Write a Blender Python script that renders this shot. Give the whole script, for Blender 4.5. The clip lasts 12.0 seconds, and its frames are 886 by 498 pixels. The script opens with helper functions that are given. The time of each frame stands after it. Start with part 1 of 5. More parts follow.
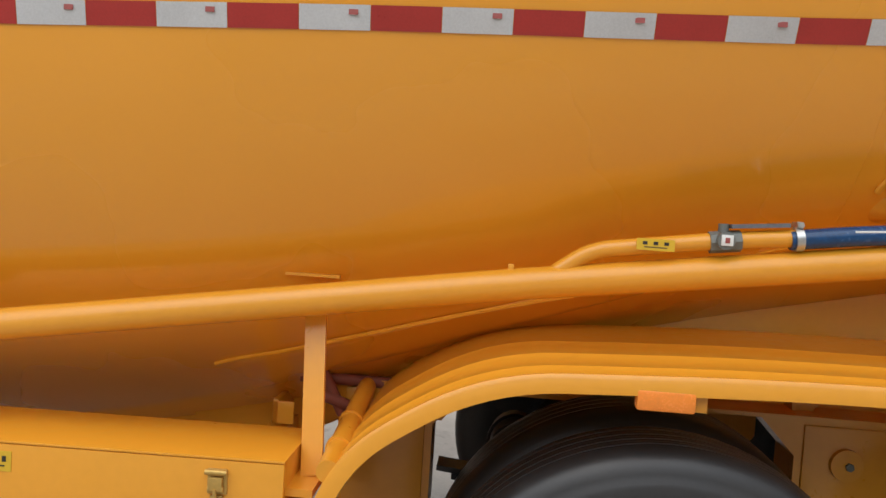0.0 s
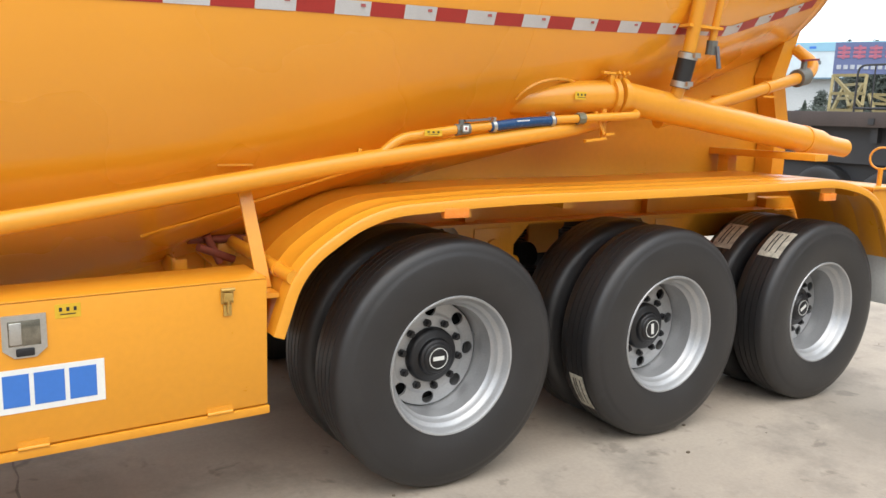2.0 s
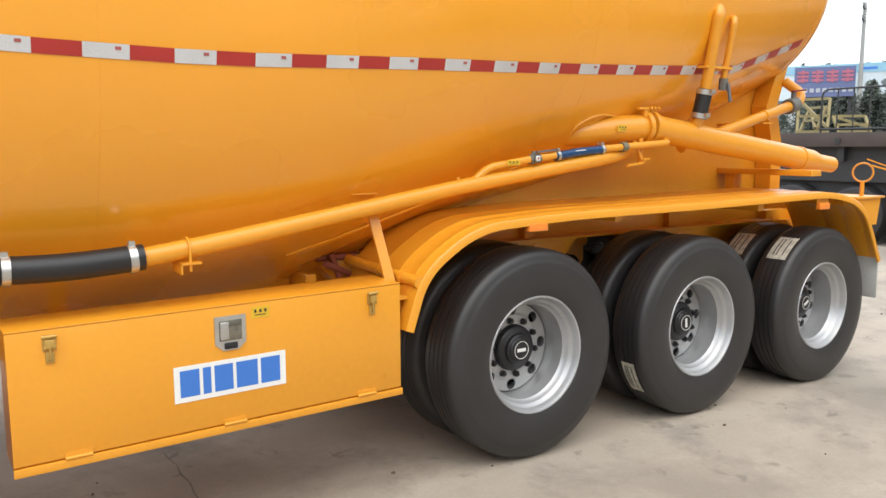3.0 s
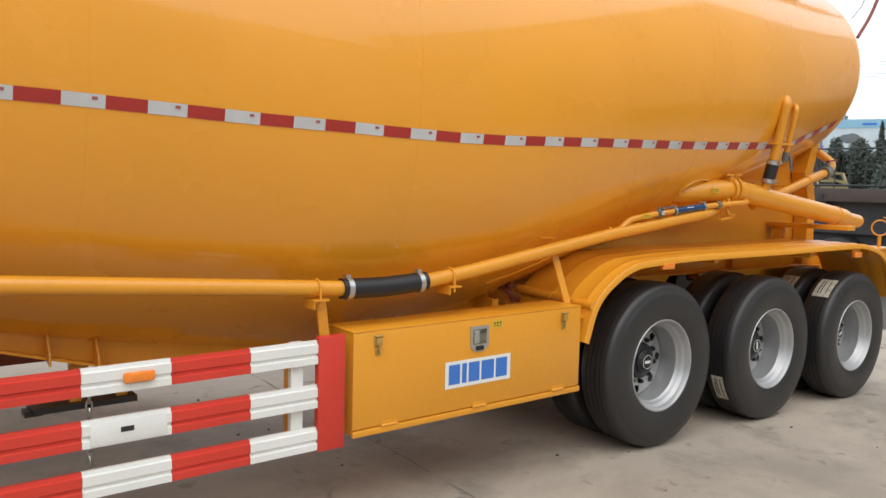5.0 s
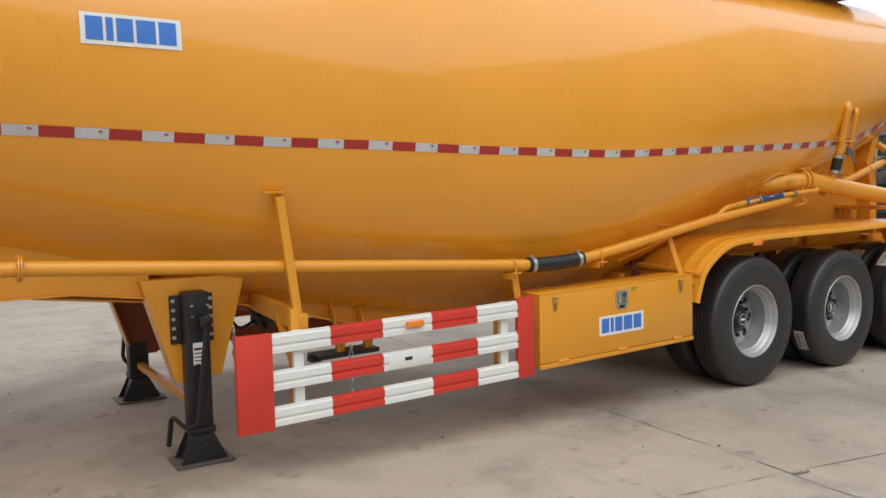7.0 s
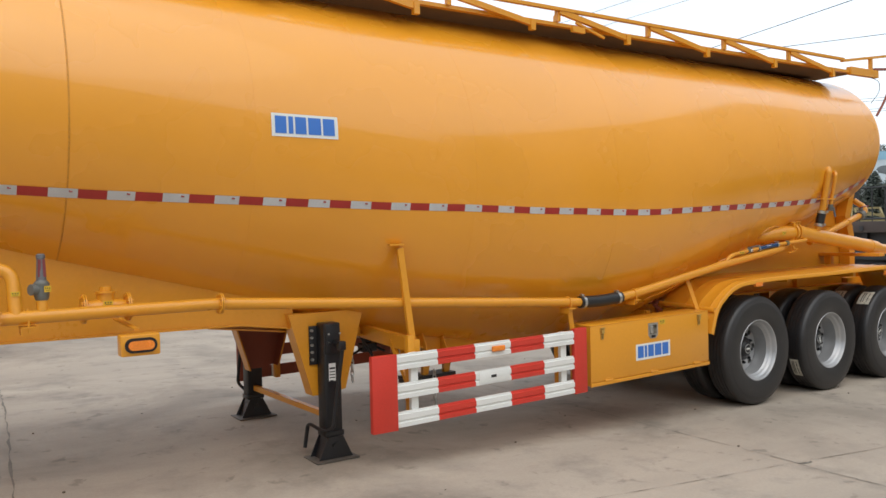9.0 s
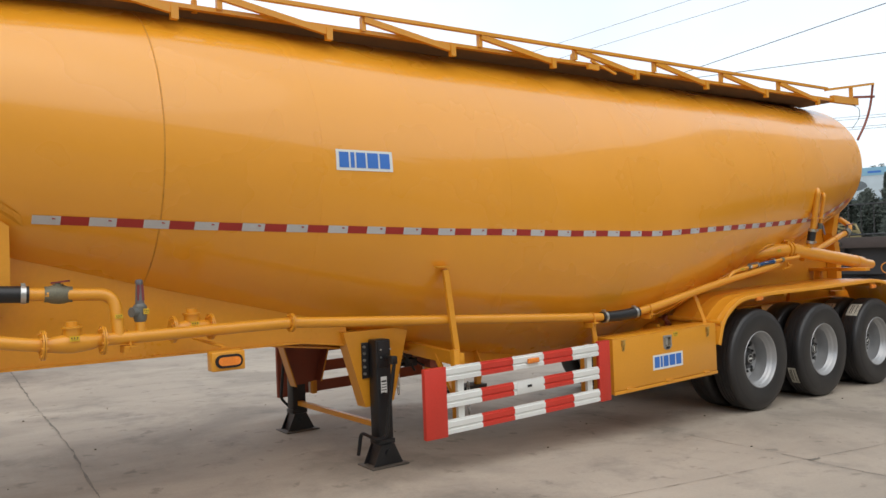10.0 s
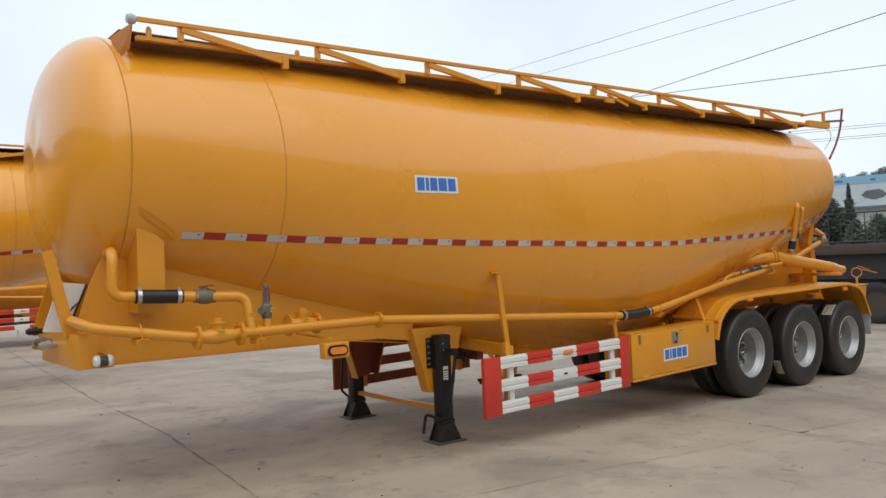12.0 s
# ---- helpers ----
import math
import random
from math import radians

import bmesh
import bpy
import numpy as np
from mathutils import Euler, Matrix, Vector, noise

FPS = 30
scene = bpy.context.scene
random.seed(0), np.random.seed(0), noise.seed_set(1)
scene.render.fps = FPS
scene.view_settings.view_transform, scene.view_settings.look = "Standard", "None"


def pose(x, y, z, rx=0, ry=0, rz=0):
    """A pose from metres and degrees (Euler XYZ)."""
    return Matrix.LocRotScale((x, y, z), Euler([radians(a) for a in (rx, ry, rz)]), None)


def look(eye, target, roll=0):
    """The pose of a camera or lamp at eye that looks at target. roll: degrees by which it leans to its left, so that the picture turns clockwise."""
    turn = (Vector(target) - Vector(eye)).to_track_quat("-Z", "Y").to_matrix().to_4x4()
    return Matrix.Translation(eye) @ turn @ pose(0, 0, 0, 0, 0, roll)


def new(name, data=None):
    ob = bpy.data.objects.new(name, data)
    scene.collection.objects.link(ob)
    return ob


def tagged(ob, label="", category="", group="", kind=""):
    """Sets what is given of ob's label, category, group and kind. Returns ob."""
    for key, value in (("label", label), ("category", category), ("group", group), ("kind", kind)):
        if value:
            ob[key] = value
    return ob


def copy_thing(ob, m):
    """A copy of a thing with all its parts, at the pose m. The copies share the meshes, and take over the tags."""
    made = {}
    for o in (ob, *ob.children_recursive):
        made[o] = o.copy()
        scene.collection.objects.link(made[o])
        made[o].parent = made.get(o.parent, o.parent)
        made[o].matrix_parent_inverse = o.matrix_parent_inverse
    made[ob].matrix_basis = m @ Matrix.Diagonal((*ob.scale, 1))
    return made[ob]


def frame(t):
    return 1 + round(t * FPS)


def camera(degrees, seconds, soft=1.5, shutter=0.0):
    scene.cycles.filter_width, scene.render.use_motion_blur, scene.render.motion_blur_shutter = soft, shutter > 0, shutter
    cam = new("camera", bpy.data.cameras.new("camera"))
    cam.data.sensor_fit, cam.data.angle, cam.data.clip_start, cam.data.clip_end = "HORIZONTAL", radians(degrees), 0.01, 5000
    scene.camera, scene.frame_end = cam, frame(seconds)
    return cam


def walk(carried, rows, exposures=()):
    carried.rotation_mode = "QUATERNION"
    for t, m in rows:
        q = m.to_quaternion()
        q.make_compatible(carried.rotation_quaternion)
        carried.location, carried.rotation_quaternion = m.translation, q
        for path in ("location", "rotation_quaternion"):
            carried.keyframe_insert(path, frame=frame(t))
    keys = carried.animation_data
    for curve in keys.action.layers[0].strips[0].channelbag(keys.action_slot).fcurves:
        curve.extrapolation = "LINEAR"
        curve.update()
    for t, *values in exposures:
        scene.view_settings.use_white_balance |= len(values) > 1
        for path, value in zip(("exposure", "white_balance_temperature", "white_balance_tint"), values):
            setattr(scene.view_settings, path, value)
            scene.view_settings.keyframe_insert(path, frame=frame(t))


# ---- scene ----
cam = camera(58.6, 12.0)
PATH = [
    (0, (-0.384, -1.634, 1.575), (-0.52, 0.357, 1.457), 3.6),
    (0.4, (-0.509, -1.924, 1.58), (-0.102, 0.034, 1.553), 3.4),
    (0.5, (-0.546, -1.975, 1.581), (-0.034, -0.042, 1.562), 3.5),
    (1, (-0.911, -2.227, 1.586), (-0.064, -0.426, 1.395), 2.5),
    (1.5, (-1.283, -2.478, 1.55), (-0.324, -0.743, 1.288), 2.3),
    (2, (-1.744, -2.652, 1.598), (-0.692, -0.986, 1.255), 1.8),
    (2.5, (-2.146, -2.778, 1.625), (-1.031, -1.147, 1.313), 1.0),
    (3, (-2.585, -2.935, 1.595), (-1.465, -1.299, 1.336), -0.2),
    (3.5, (-3.041, -2.943, 1.617), (-1.961, -1.283, 1.336), -1.2),
    (3.7, (-3.222, -2.936, 1.637), (-2.181, -1.252, 1.352), -1.2),
    (5.3, (-4.473, -3.247, 1.687), (-3.223, -1.691, 1.545), 0.8),
    (5.5, (-4.65, -3.33, 1.696), (-3.386, -1.787, 1.556), -0.1),
    (5.6, (-4.741, -3.371, 1.698), (-3.526, -1.79, 1.547), -0.5),
    (6, (-5.062, -3.451, 1.714), (-3.961, -1.793, 1.515), -2.1),
    (6.5, (-5.305, -3.781, 1.705), (-4.231, -2.104, 1.518), -1.6),
    (7, (-5.724, -4.003, 1.724), (-4.631, -2.335, 1.563), -1.2),
    (7.5, (-6.063, -4.201, 1.732), (-4.987, -2.521, 1.585), -0.8),
    (9.5, (-7.378, -4.743, 1.799), (-6.21, -3.12, 1.793), -1.8),
    (10, (-7.74, -4.806, 1.809), (-6.552, -3.198, 1.82), -2.2),
    (10.5, (-8.03, -4.928, 1.814), (-6.87, -3.299, 1.837), -2.3),
    (11, (-8.394, -5.009, 1.855), (-7.216, -3.394, 1.916), -2.4),
    (11.5, (-8.714, -5.093, 1.839), (-7.488, -3.514, 1.888), -2.9),
    (12, (-9.018, -5.247, 1.832), (-7.767, -3.687, 1.863), -2.5),
]
walk(cam, [(t, look(eye, target, roll)) for t, eye, target, roll in PATH], exposures=[(0, 0.76, 6700, 10), (0.5, 0.78, 6650, 10), (1, 0.89, 6650, 10), (1.5, 1.13, 6700, 10), (2.5, 1.31, 6900, 10), (3.5, 1.1, 6900, 10), (5.5, 0.74, 6900, 10), (7.5, 0.62, 6800, 10), (9.5, 0.52, 6850, 10), (12, 0.25, 6900, 10)])

# ---- world and light: bright overcast day ----
world = bpy.data.worlds.new("overcast_sky")
scene.world = world
world.use_nodes = True
wn, wl = world.node_tree.nodes, world.node_tree.links
sky = wn.new("ShaderNodeTexSky")
sky.sky_type = "NISHITA"
sky.sun_disc = False
sky.sun_elevation, sky.sun_rotation = radians(58), radians(202)
sky.air_density, sky.dust_density, sky.ozone_density = 1.0, 3.0, 1.0
cloud = wn.new("ShaderNodeMix")
cloud.data_type = "RGBA"
cloud.inputs[0].default_value = 0.72
wl.new(sky.outputs[0], cloud.inputs[6])
cloud.inputs[7].default_value = (8.7, 9.9, 11.3, 1)
# soft unevenness of the cloud cover
haze = wn.new("ShaderNodeTexNoise")
haze.inputs["Scale"].default_value, haze.inputs["Detail"].default_value, haze.inputs["Roughness"].default_value = 2.2, 5, 0.5
wl.new(wn.new("ShaderNodeTexCoord").outputs["Generated"], haze.inputs["Vector"])
shade = wn.new("ShaderNodeMapRange")
shade.inputs["From Min"].default_value, shade.inputs["From Max"].default_value = 0.35, 0.65
shade.inputs["To Min"].default_value, shade.inputs["To Max"].default_value = 0.90, 1.06
wl.new(haze.outputs[0], shade.inputs["Value"])
cover = wn.new("ShaderNodeMix")
cover.data_type, cover.blend_type = "RGBA", "MULTIPLY"
cover.inputs[0].default_value = 1.0
wl.new(cloud.outputs[2], cover.inputs[6])
wl.new(shade.outputs[0], cover.inputs[7])
wl.new(cover.outputs[2], wn["Background"].inputs[0])
wn["Background"].inputs[1].default_value = 0.106

sun_data = bpy.data.lights.new("sun", "SUN")
sun_data.energy, sun_data.angle, sun_data.color = 0.6, radians(75), (1.0, 0.95, 0.88)
sun = new("sun", sun_data)
sun.matrix_world = look((-4, -10, 17.2), (0, 0, 0))
scene.view_settings.exposure = 0.0


# ---- materials ----
def material(name, color, rough=0.5, metal=0.0, coat=0.0, vary=0.12, scale=3.0, grain=60.0, bump=0.05, dist=0.004, random_hue=0.0, dirt=None, dirt_at=0.6, spec=0.5, coat_rough=0.12):
    """A painted or raw surface: colour mottled at two scales, roughness broken up, fine relief."""
    m = bpy.data.materials.new(name)
    m.use_nodes = True
    n, l = m.node_tree.nodes, m.node_tree.links
    b = n["Principled BSDF"]
    b.inputs["Metallic"].default_value = metal
    b.inputs["Coat Weight"].default_value = coat
    b.inputs["Coat Roughness"].default_value = coat_rough
    b.inputs["Specular IOR Level"].default_value = spec
    co = n.new("ShaderNodeTexCoord")
    big, fine = n.new("ShaderNodeTexNoise"), n.new("ShaderNodeTexNoise")
    big.inputs["Scale"].default_value, big.inputs["Detail"].default_value = scale, 4
    fine.inputs["Scale"].default_value, fine.inputs["Detail"].default_value = grain, 3
    l.new(co.outputs["Object"], big.inputs["Vector"])
    l.new(co.outputs["Object"], fine.inputs["Vector"])
    add = n.new("ShaderNodeMath")
    add.operation = "ADD"
    l.new(big.outputs[0], add.inputs[0])
    l.new(fine.outputs[0], add.inputs[1])
    ramp = n.new("ShaderNodeMapRange")
    ramp.inputs["From Min"].default_value, ramp.inputs["From Max"].default_value = 0.6, 1.4
    ramp.inputs["To Min"].default_value, ramp.inputs["To Max"].default_value = 1 - vary, 1 + vary
    l.new(add.outputs[0], ramp.inputs["Value"])
    mul = n.new("ShaderNodeMix")
    mul.data_type, mul.blend_type = "RGBA", "MULTIPLY"
    mul.inputs[0].default_value = 1.0
    mul.inputs[6].default_value = (*color, 1)
    l.new(ramp.outputs[0], mul.inputs[7])
    out = mul.outputs[2]
    if random_hue:
        info = n.new("ShaderNodeObjectInfo")
        hue = n.new("ShaderNodeHueSaturation")
        rr = n.new("ShaderNodeMapRange")
        rr.inputs["To Min"].default_value, rr.inputs["To Max"].default_value = 1 - random_hue, 1 + random_hue
        l.new(info.outputs["Random"], rr.inputs["Value"])
        l.new(rr.outputs[0], hue.inputs["Value"])
        l.new(out, hue.inputs["Color"])
        out = hue.outputs[0]
    if dirt:
        dn = n.new("ShaderNodeTexNoise")
        dn.inputs["Scale"].default_value, dn.inputs["Detail"].default_value, dn.inputs["Roughness"].default_value = scale * 1.7, 8, 0.7
        l.new(co.outputs["Object"], dn.inputs["Vector"])
        dr = n.new("ShaderNodeMapRange")
        dr.inputs["From Min"].default_value, dr.inputs["From Max"].default_value = dirt_at, dirt_at + 0.2
        dr.inputs["To Max"].default_value = 0.7
        l.new(dn.outputs[0], dr.inputs["Value"])
        dm = n.new("ShaderNodeMix")
        dm.data_type = "RGBA"
        l.new(dr.outputs[0], dm.inputs[0])
        l.new(out, dm.inputs[6])
        dm.inputs[7].default_value = (*dirt, 1)
        out = dm.outputs[2]
    l.new(out, b.inputs["Base Color"])
    rm = n.new("ShaderNodeMapRange")
    rm.inputs["From Min"].default_value, rm.inputs["From Max"].default_value = 0.6, 1.4
    rm.inputs["To Min"].default_value, rm.inputs["To Max"].default_value = max(rough - 0.08, 0.03), min(rough + 0.1, 1)
    l.new(add.outputs[0], rm.inputs["Value"])
    l.new(rm.outputs[0], b.inputs["Roughness"])
    if bump:
        bp = n.new("ShaderNodeBump")
        bp.inputs["Strength"].default_value, bp.inputs["Distance"].default_value = bump, dist
        l.new(fine.outputs[0], bp.inputs["Height"])
        l.new(bp.outputs[0], b.inputs["Normal"])
    return m


YELLOW = (0.82, 0.338, 0.022)
tank_paint = material("tank_paint", YELLOW, 0.28, coat=0.65, coat_rough=0.07, vary=0.045, scale=0.7, grain=1.3, bump=0.025, dist=0.02)
paint = material("yellow_paint", (0.72, 0.302, 0.022), 0.34, coat=0.2, vary=0.045, scale=2.5, grain=40, bump=0.015, dist=0.002)
seam_paint = material("seam_paint", (0.58, 0.24, 0.02), 0.45, vary=0.25, scale=5, grain=60)
primer = material("red_primer", (0.24, 0.062, 0.035), 0.6, vary=0.15, scale=4, grain=80)
rubber = material("tyre_rubber", (0.0215, 0.0205, 0.021), 0.43, vary=0.22, scale=5, grain=120, bump=0.06, dist=0.002, dirt=(0.034, 0.032, 0.030), dirt_at=0.56, spec=0.55)
hose_rubber = material("hose_rubber", (0.014, 0.014, 0.015), 0.42, vary=0.2, grain=150)
steel_rim = material("silver_rim", (0.42, 0.425, 0.43), 0.36, metal=0.5, vary=0.12, scale=6, grain=140, bump=0.04, dist=0.001)
zinc = material("zinc", (0.55, 0.55, 0.53), 0.32, metal=0.9, vary=0.12, grain=120)
cast_iron = material("cast_grey", (0.16, 0.165, 0.15), 0.55, metal=0.3, vary=0.2, scale=20, grain=150)
black_paint = material("black_paint", (0.012, 0.012, 0.014), 0.38, vary=0.25, scale=5, grain=90)
hole_shade = material("hole_shade", (0.01, 0.01, 0.01), 0.8)
white_paint = material("white_paint", (0.74, 0.75, 0.72), 0.4, vary=0.05, scale=4, grain=90)
red_paint = material("red_paint", (0.60, 0.042, 0.026), 0.4, vary=0.08, scale=4, grain=90)
tape_red = material("tape_red", (0.38, 0.026, 0.02), 0.35, vary=0.12, scale=8, grain=220)
tape_white = material("tape_white", (0.52, 0.52, 0.52), 0.35, vary=0.12, scale=8, grain=220)
blue_print = material("blue_print", (0.04, 0.17, 0.55), 0.4, vary=0.05)
black_print = material("black_print", (0.02, 0.02, 0.02), 0.5)
red_print = material("red_print", (0.32, 0.07, 0.06), 0.5)
label_yellow = material("label_yellow", (0.68, 0.42, 0.025), 0.45)
blue_hose = material("blue_hose", (0.006, 0.048, 0.14), 0.22, vary=0.35, scale=9, grain=90)
red_plastic = material("red_plastic", (0.20, 0.035, 0.04), 0.4)
amber = material("amber_lens", (0.85, 0.24, 0.03), 0.22, vary=0.12, scale=30, grain=200, spec=0.6)
mud_flap = material("mud_flap", (0.42, 0.42, 0.40), 0.5, vary=0.12)
paper = material("paper_label", (0.58, 0.55, 0.46), 0.6, vary=0.35, scale=18, grain=70, dirt=(0.10, 0.075, 0.05), dirt_at=0.50)


def concrete():
    """Pale worn concrete: mottled slabs, tyre-dark patches, grit."""
    m = material("concrete", (0.40, 0.341, 0.275), 0.82, vary=0.11, scale=0.9, grain=55, bump=0.22, dist=0.006, dirt=(0.20, 0.178, 0.15), dirt_at=0.525)
    n, l = m.node_tree.nodes, m.node_tree.links
    b = n["Principled BSDF"]
    src = b.inputs["Base Color"].links[0].from_socket
    co = n.new("ShaderNodeTexCoord")
    mp = n.new("ShaderNodeMapping")
    mp.inputs["Scale"].default_value = (0.12, 0.5, 1)
    mp.inputs["Rotation"].default_value = (0, 0, 0.35)
    st = n.new("ShaderNodeTexNoise")
    st.inputs["Scale"].default_value, st.inputs["Detail"].default_value, st.inputs["Roughness"].default_value = 1.6, 9, 0.62
    l.new(co.outputs["Object"], mp.inputs[0])
    l.new(mp.outputs[0], st.inputs["Vector"])
    r = n.new("ShaderNodeMapRange")
    r.inputs["From Min"].default_value, r.inputs["From Max"].default_value = 0.35, 0.68
    r.inputs["To Min"].default_value, r.inputs["To Max"].default_value = 1.03, 0.76
    l.new(st.outputs[0], r.inputs["Value"])
    mx = n.new("ShaderNodeMix")
    mx.data_type, mx.blend_type = "RGBA", "MULTIPLY"
    mx.inputs[0].default_value = 1
    l.new(src, mx.inputs[6])
    l.new(r.outputs[0], mx.inputs[7])
    # broad oily patches
    pt = n.new("ShaderNodeTexNoise")
    pt.inputs["Scale"].default_value, pt.inputs["Detail"].default_value, pt.inputs["Roughness"].default_value, pt.inputs["Distortion"].default_value = 0.55, 6, 0.6, 0.6
    l.new(co.outputs["Object"], pt.inputs["Vector"])
    pr = n.new("ShaderNodeMapRange")
    pr.inputs["From Min"].default_value, pr.inputs["From Max"].default_value = 0.48, 0.62
    pr.inputs["To Min"].default_value, pr.inputs["To Max"].default_value = 1.05, 0.79
    l.new(pt.outputs[0], pr.inputs["Value"])
    m2 = n.new("ShaderNodeMix")
    m2.data_type, m2.blend_type = "RGBA", "MULTIPLY"
    m2.inputs[0].default_value = 1
    l.new(mx.outputs[2], m2.inputs[6])
    l.new(pr.outputs[0], m2.inputs[7])
    # small oil spots and scuffs
    sp = n.new("ShaderNodeTexNoise")
    sp.inputs["Scale"].default_value, sp.inputs["Detail"].default_value, sp.inputs["Roughness"].default_value, sp.inputs["Distortion"].default_value = 5.5, 4, 0.55, 0.4
    l.new(co.outputs["Object"], sp.inputs["Vector"])
    sr = n.new("ShaderNodeMapRange")
    sr.inputs["From Min"].default_value, sr.inputs["From Max"].default_value = 0.625, 0.70
    sr.inputs["To Min"].default_value, sr.inputs["To Max"].default_value = 1.0, 0.70
    l.new(sp.outputs[0], sr.inputs["Value"])
    m3 = n.new("ShaderNodeMix")
    m3.data_type, m3.blend_type = "RGBA", "MULTIPLY"
    m3.inputs[0].default_value = 1
    l.new(m2.outputs[2], m3.inputs[6])
    l.new(sr.outputs[0], m3.inputs[7])
    l.new(m3.outputs[2], b.inputs["Base Color"])
    return m


concrete_mat = concrete()


# ---- mesh helpers ----
def part(name, bm, mat, parent=None, label="", smooth=True):
    """Links a bmesh as one mesh object under a thing or a part."""
    bm.normal_update()
    me = bpy.data.meshes.new(name)
    bm.to_mesh(me)
    bm.free()
    me.materials.append(mat)
    if smooth:
        me.shade_smooth()
        me.set_sharp_from_angle(angle=radians(38))
    ob = new(name, me)
    if parent:
        ob.parent = parent
    if label:
        tagged(ob, label)
    return ob


def thing(name, label, category, group="", kind="", at=(0, 0, 0)):
    e = new(name)
    e.empty_display_size = 0.2
    e.location = at
    return tagged(e, label, category, group, kind)


def box(bm, x0, x1, y0, y1, z0, z1, bevel=0.0, m=None):
    g = bmesh.ops.create_cube(bm, size=1)["verts"]
    bmesh.ops.scale(bm, vec=(x1 - x0, y1 - y0, z1 - z0), verts=g)
    bmesh.ops.translate(bm, vec=((x0 + x1) / 2, (y0 + y1) / 2, (z0 + z1) / 2), verts=g)
    if bevel:
        es = list({e for v in g for e in v.link_edges})
        r = bmesh.ops.bevel(bm, geom=es, offset=bevel, segments=2, affect="EDGES", profile=0.5)
        g = list({v for f in r["faces"] for v in f.verts} | {v for v in g if v.is_valid})
    if m:
        bmesh.ops.transform(bm, matrix=m, verts=g)
    return bm


def boxes(*rows, bevel=0.0):
    bm = bmesh.new()
    for r in rows:
        box(bm, *r, bevel=bevel)
    return bm


def prism(bm, poly, y0, y1):
    """A plate: an outline in x and z, from y0 to y1."""
    a = [bm.verts.new((x, y0, z)) for x, z in poly]
    b = [bm.verts.new((x, y1, z)) for x, z in poly]
    n = len(poly)
    fs = [bm.faces.new(a), bm.faces.new(b[::-1])]
    for i in range(n):
        fs.append(bm.faces.new((a[i], b[i], b[(i + 1) % n], a[(i + 1) % n])))
    bmesh.ops.recalc_face_normals(bm, faces=fs)
    return bm


def stadium(x, z, w, h, n=8):
    """Outline of an oblong with round ends."""
    r = h / 2
    return [(x + s * (w / 2 - r) + s * r * math.sin(math.pi * k / n), z + s * r * math.cos(math.pi * k / n)) for s in (1, -1) for k in range(n + 1)]


def bar(bm, p, q, w, h, up=(0, 0, 1)):
    """A straight square bar from p to q."""
    p, q = Vector(p), Vector(q)
    d = (q - p).normalized()
    s = d.cross(Vector(up))
    s = s.normalized() if s.length > 1e-4 else Vector((1, 0, 0))
    u = s.cross(d)
    ring = lambda c: [bm.verts.new(c + s * a * w / 2 + u * b * h / 2) for a, b in ((-1, -1), (1, -1), (1, 1), (-1, 1))]
    a, b = ring(p), ring(q)
    fs = [bm.faces.new(a), bm.faces.new(b[::-1])]
    for i in range(4):
        fs.append(bm.faces.new((a[i], b[i], b[(i + 1) % 4], a[(i + 1) % 4])))
    bmesh.ops.recalc_face_normals(bm, faces=fs)
    return bm


def bent(points, radius, steps=6):
    """Rounds the corners of a line of points."""
    pts = [Vector(p) for p in points]
    out = [pts[0]]
    for a, b, c in zip(pts, pts[1:], pts[2:]):
        d0, d1 = (a - b), (c - b)
        k = min(radius, d0.length * 0.48, d1.length * 0.48)
        p0, p1 = b + d0.normalized() * k, b + d1.normalized() * k
        for i in range(steps + 1):
            t = i / steps
            out.append(p0 * (1 - t) ** 2 + b * 2 * t * (1 - t) + p1 * t ** 2)
    return out + [pts[-1]]


def tube(bm, points, r, seg=20, radius=0.0, caps=True):
    """A round pipe along points; r is one radius or one for each point."""
    pts = bent(points, radius) if radius else [Vector(p) for p in points]
    rs = r if isinstance(r, (list, tuple)) else [r] * len(pts)
    u = None
    rings = []
    for i, p in enumerate(pts):
        d = (pts[min(i + 1, len(pts) - 1)] - pts[max(i - 1, 0)]).normalized()
        if u is None:
            u = d.orthogonal().normalized()
        u = (u - d * u.dot(d)).normalized()
        v = d.cross(u)
        rings.append([bm.verts.new(p + (u * math.cos(k * math.tau / seg) + v * math.sin(k * math.tau / seg)) * rs[i]) for k in range(seg)])
    fs = []
    for a, b in zip(rings, rings[1:]):
        for k in range(seg):
            fs.append(bm.faces.new((a[k], a[(k + 1) % seg], b[(k + 1) % seg], b[k])))
    if caps:
        fs += [bm.faces.new(rings[0][::-1]), bm.faces.new(rings[-1])]
    return bm


def pipe(points, r, radius=0.0, seg=20):
    return tube(bmesh.new(), points, r, seg, radius)


def cyl(bm, p, q, r, seg=20):
    return tube(bm, [p, q], r, seg)


def lathe(bm, profile, seg=48, closed=False):
    """A turned body about the y axis: rows of (radius, y)."""
    rings = [[bm.verts.new((r * math.cos(k * math.tau / seg), y, r * math.sin(k * math.tau / seg))) for k in range(seg)] for r, y in profile]
    fs = []
    pairs = list(zip(rings, rings[1:])) + ([(rings[-1], rings[0])] if closed else [])
    for a, b in pairs:
        for k in range(seg):
            fs.append(bm.faces.new((a[k], a[(k + 1) % seg], b[(k + 1) % seg], b[k])))
    if not closed:
        for ring in (rings[0], rings[-1]):
            fs.append(bm.faces.new(ring))
    bmesh.ops.recalc_face_normals(bm, faces=fs)
    return bm


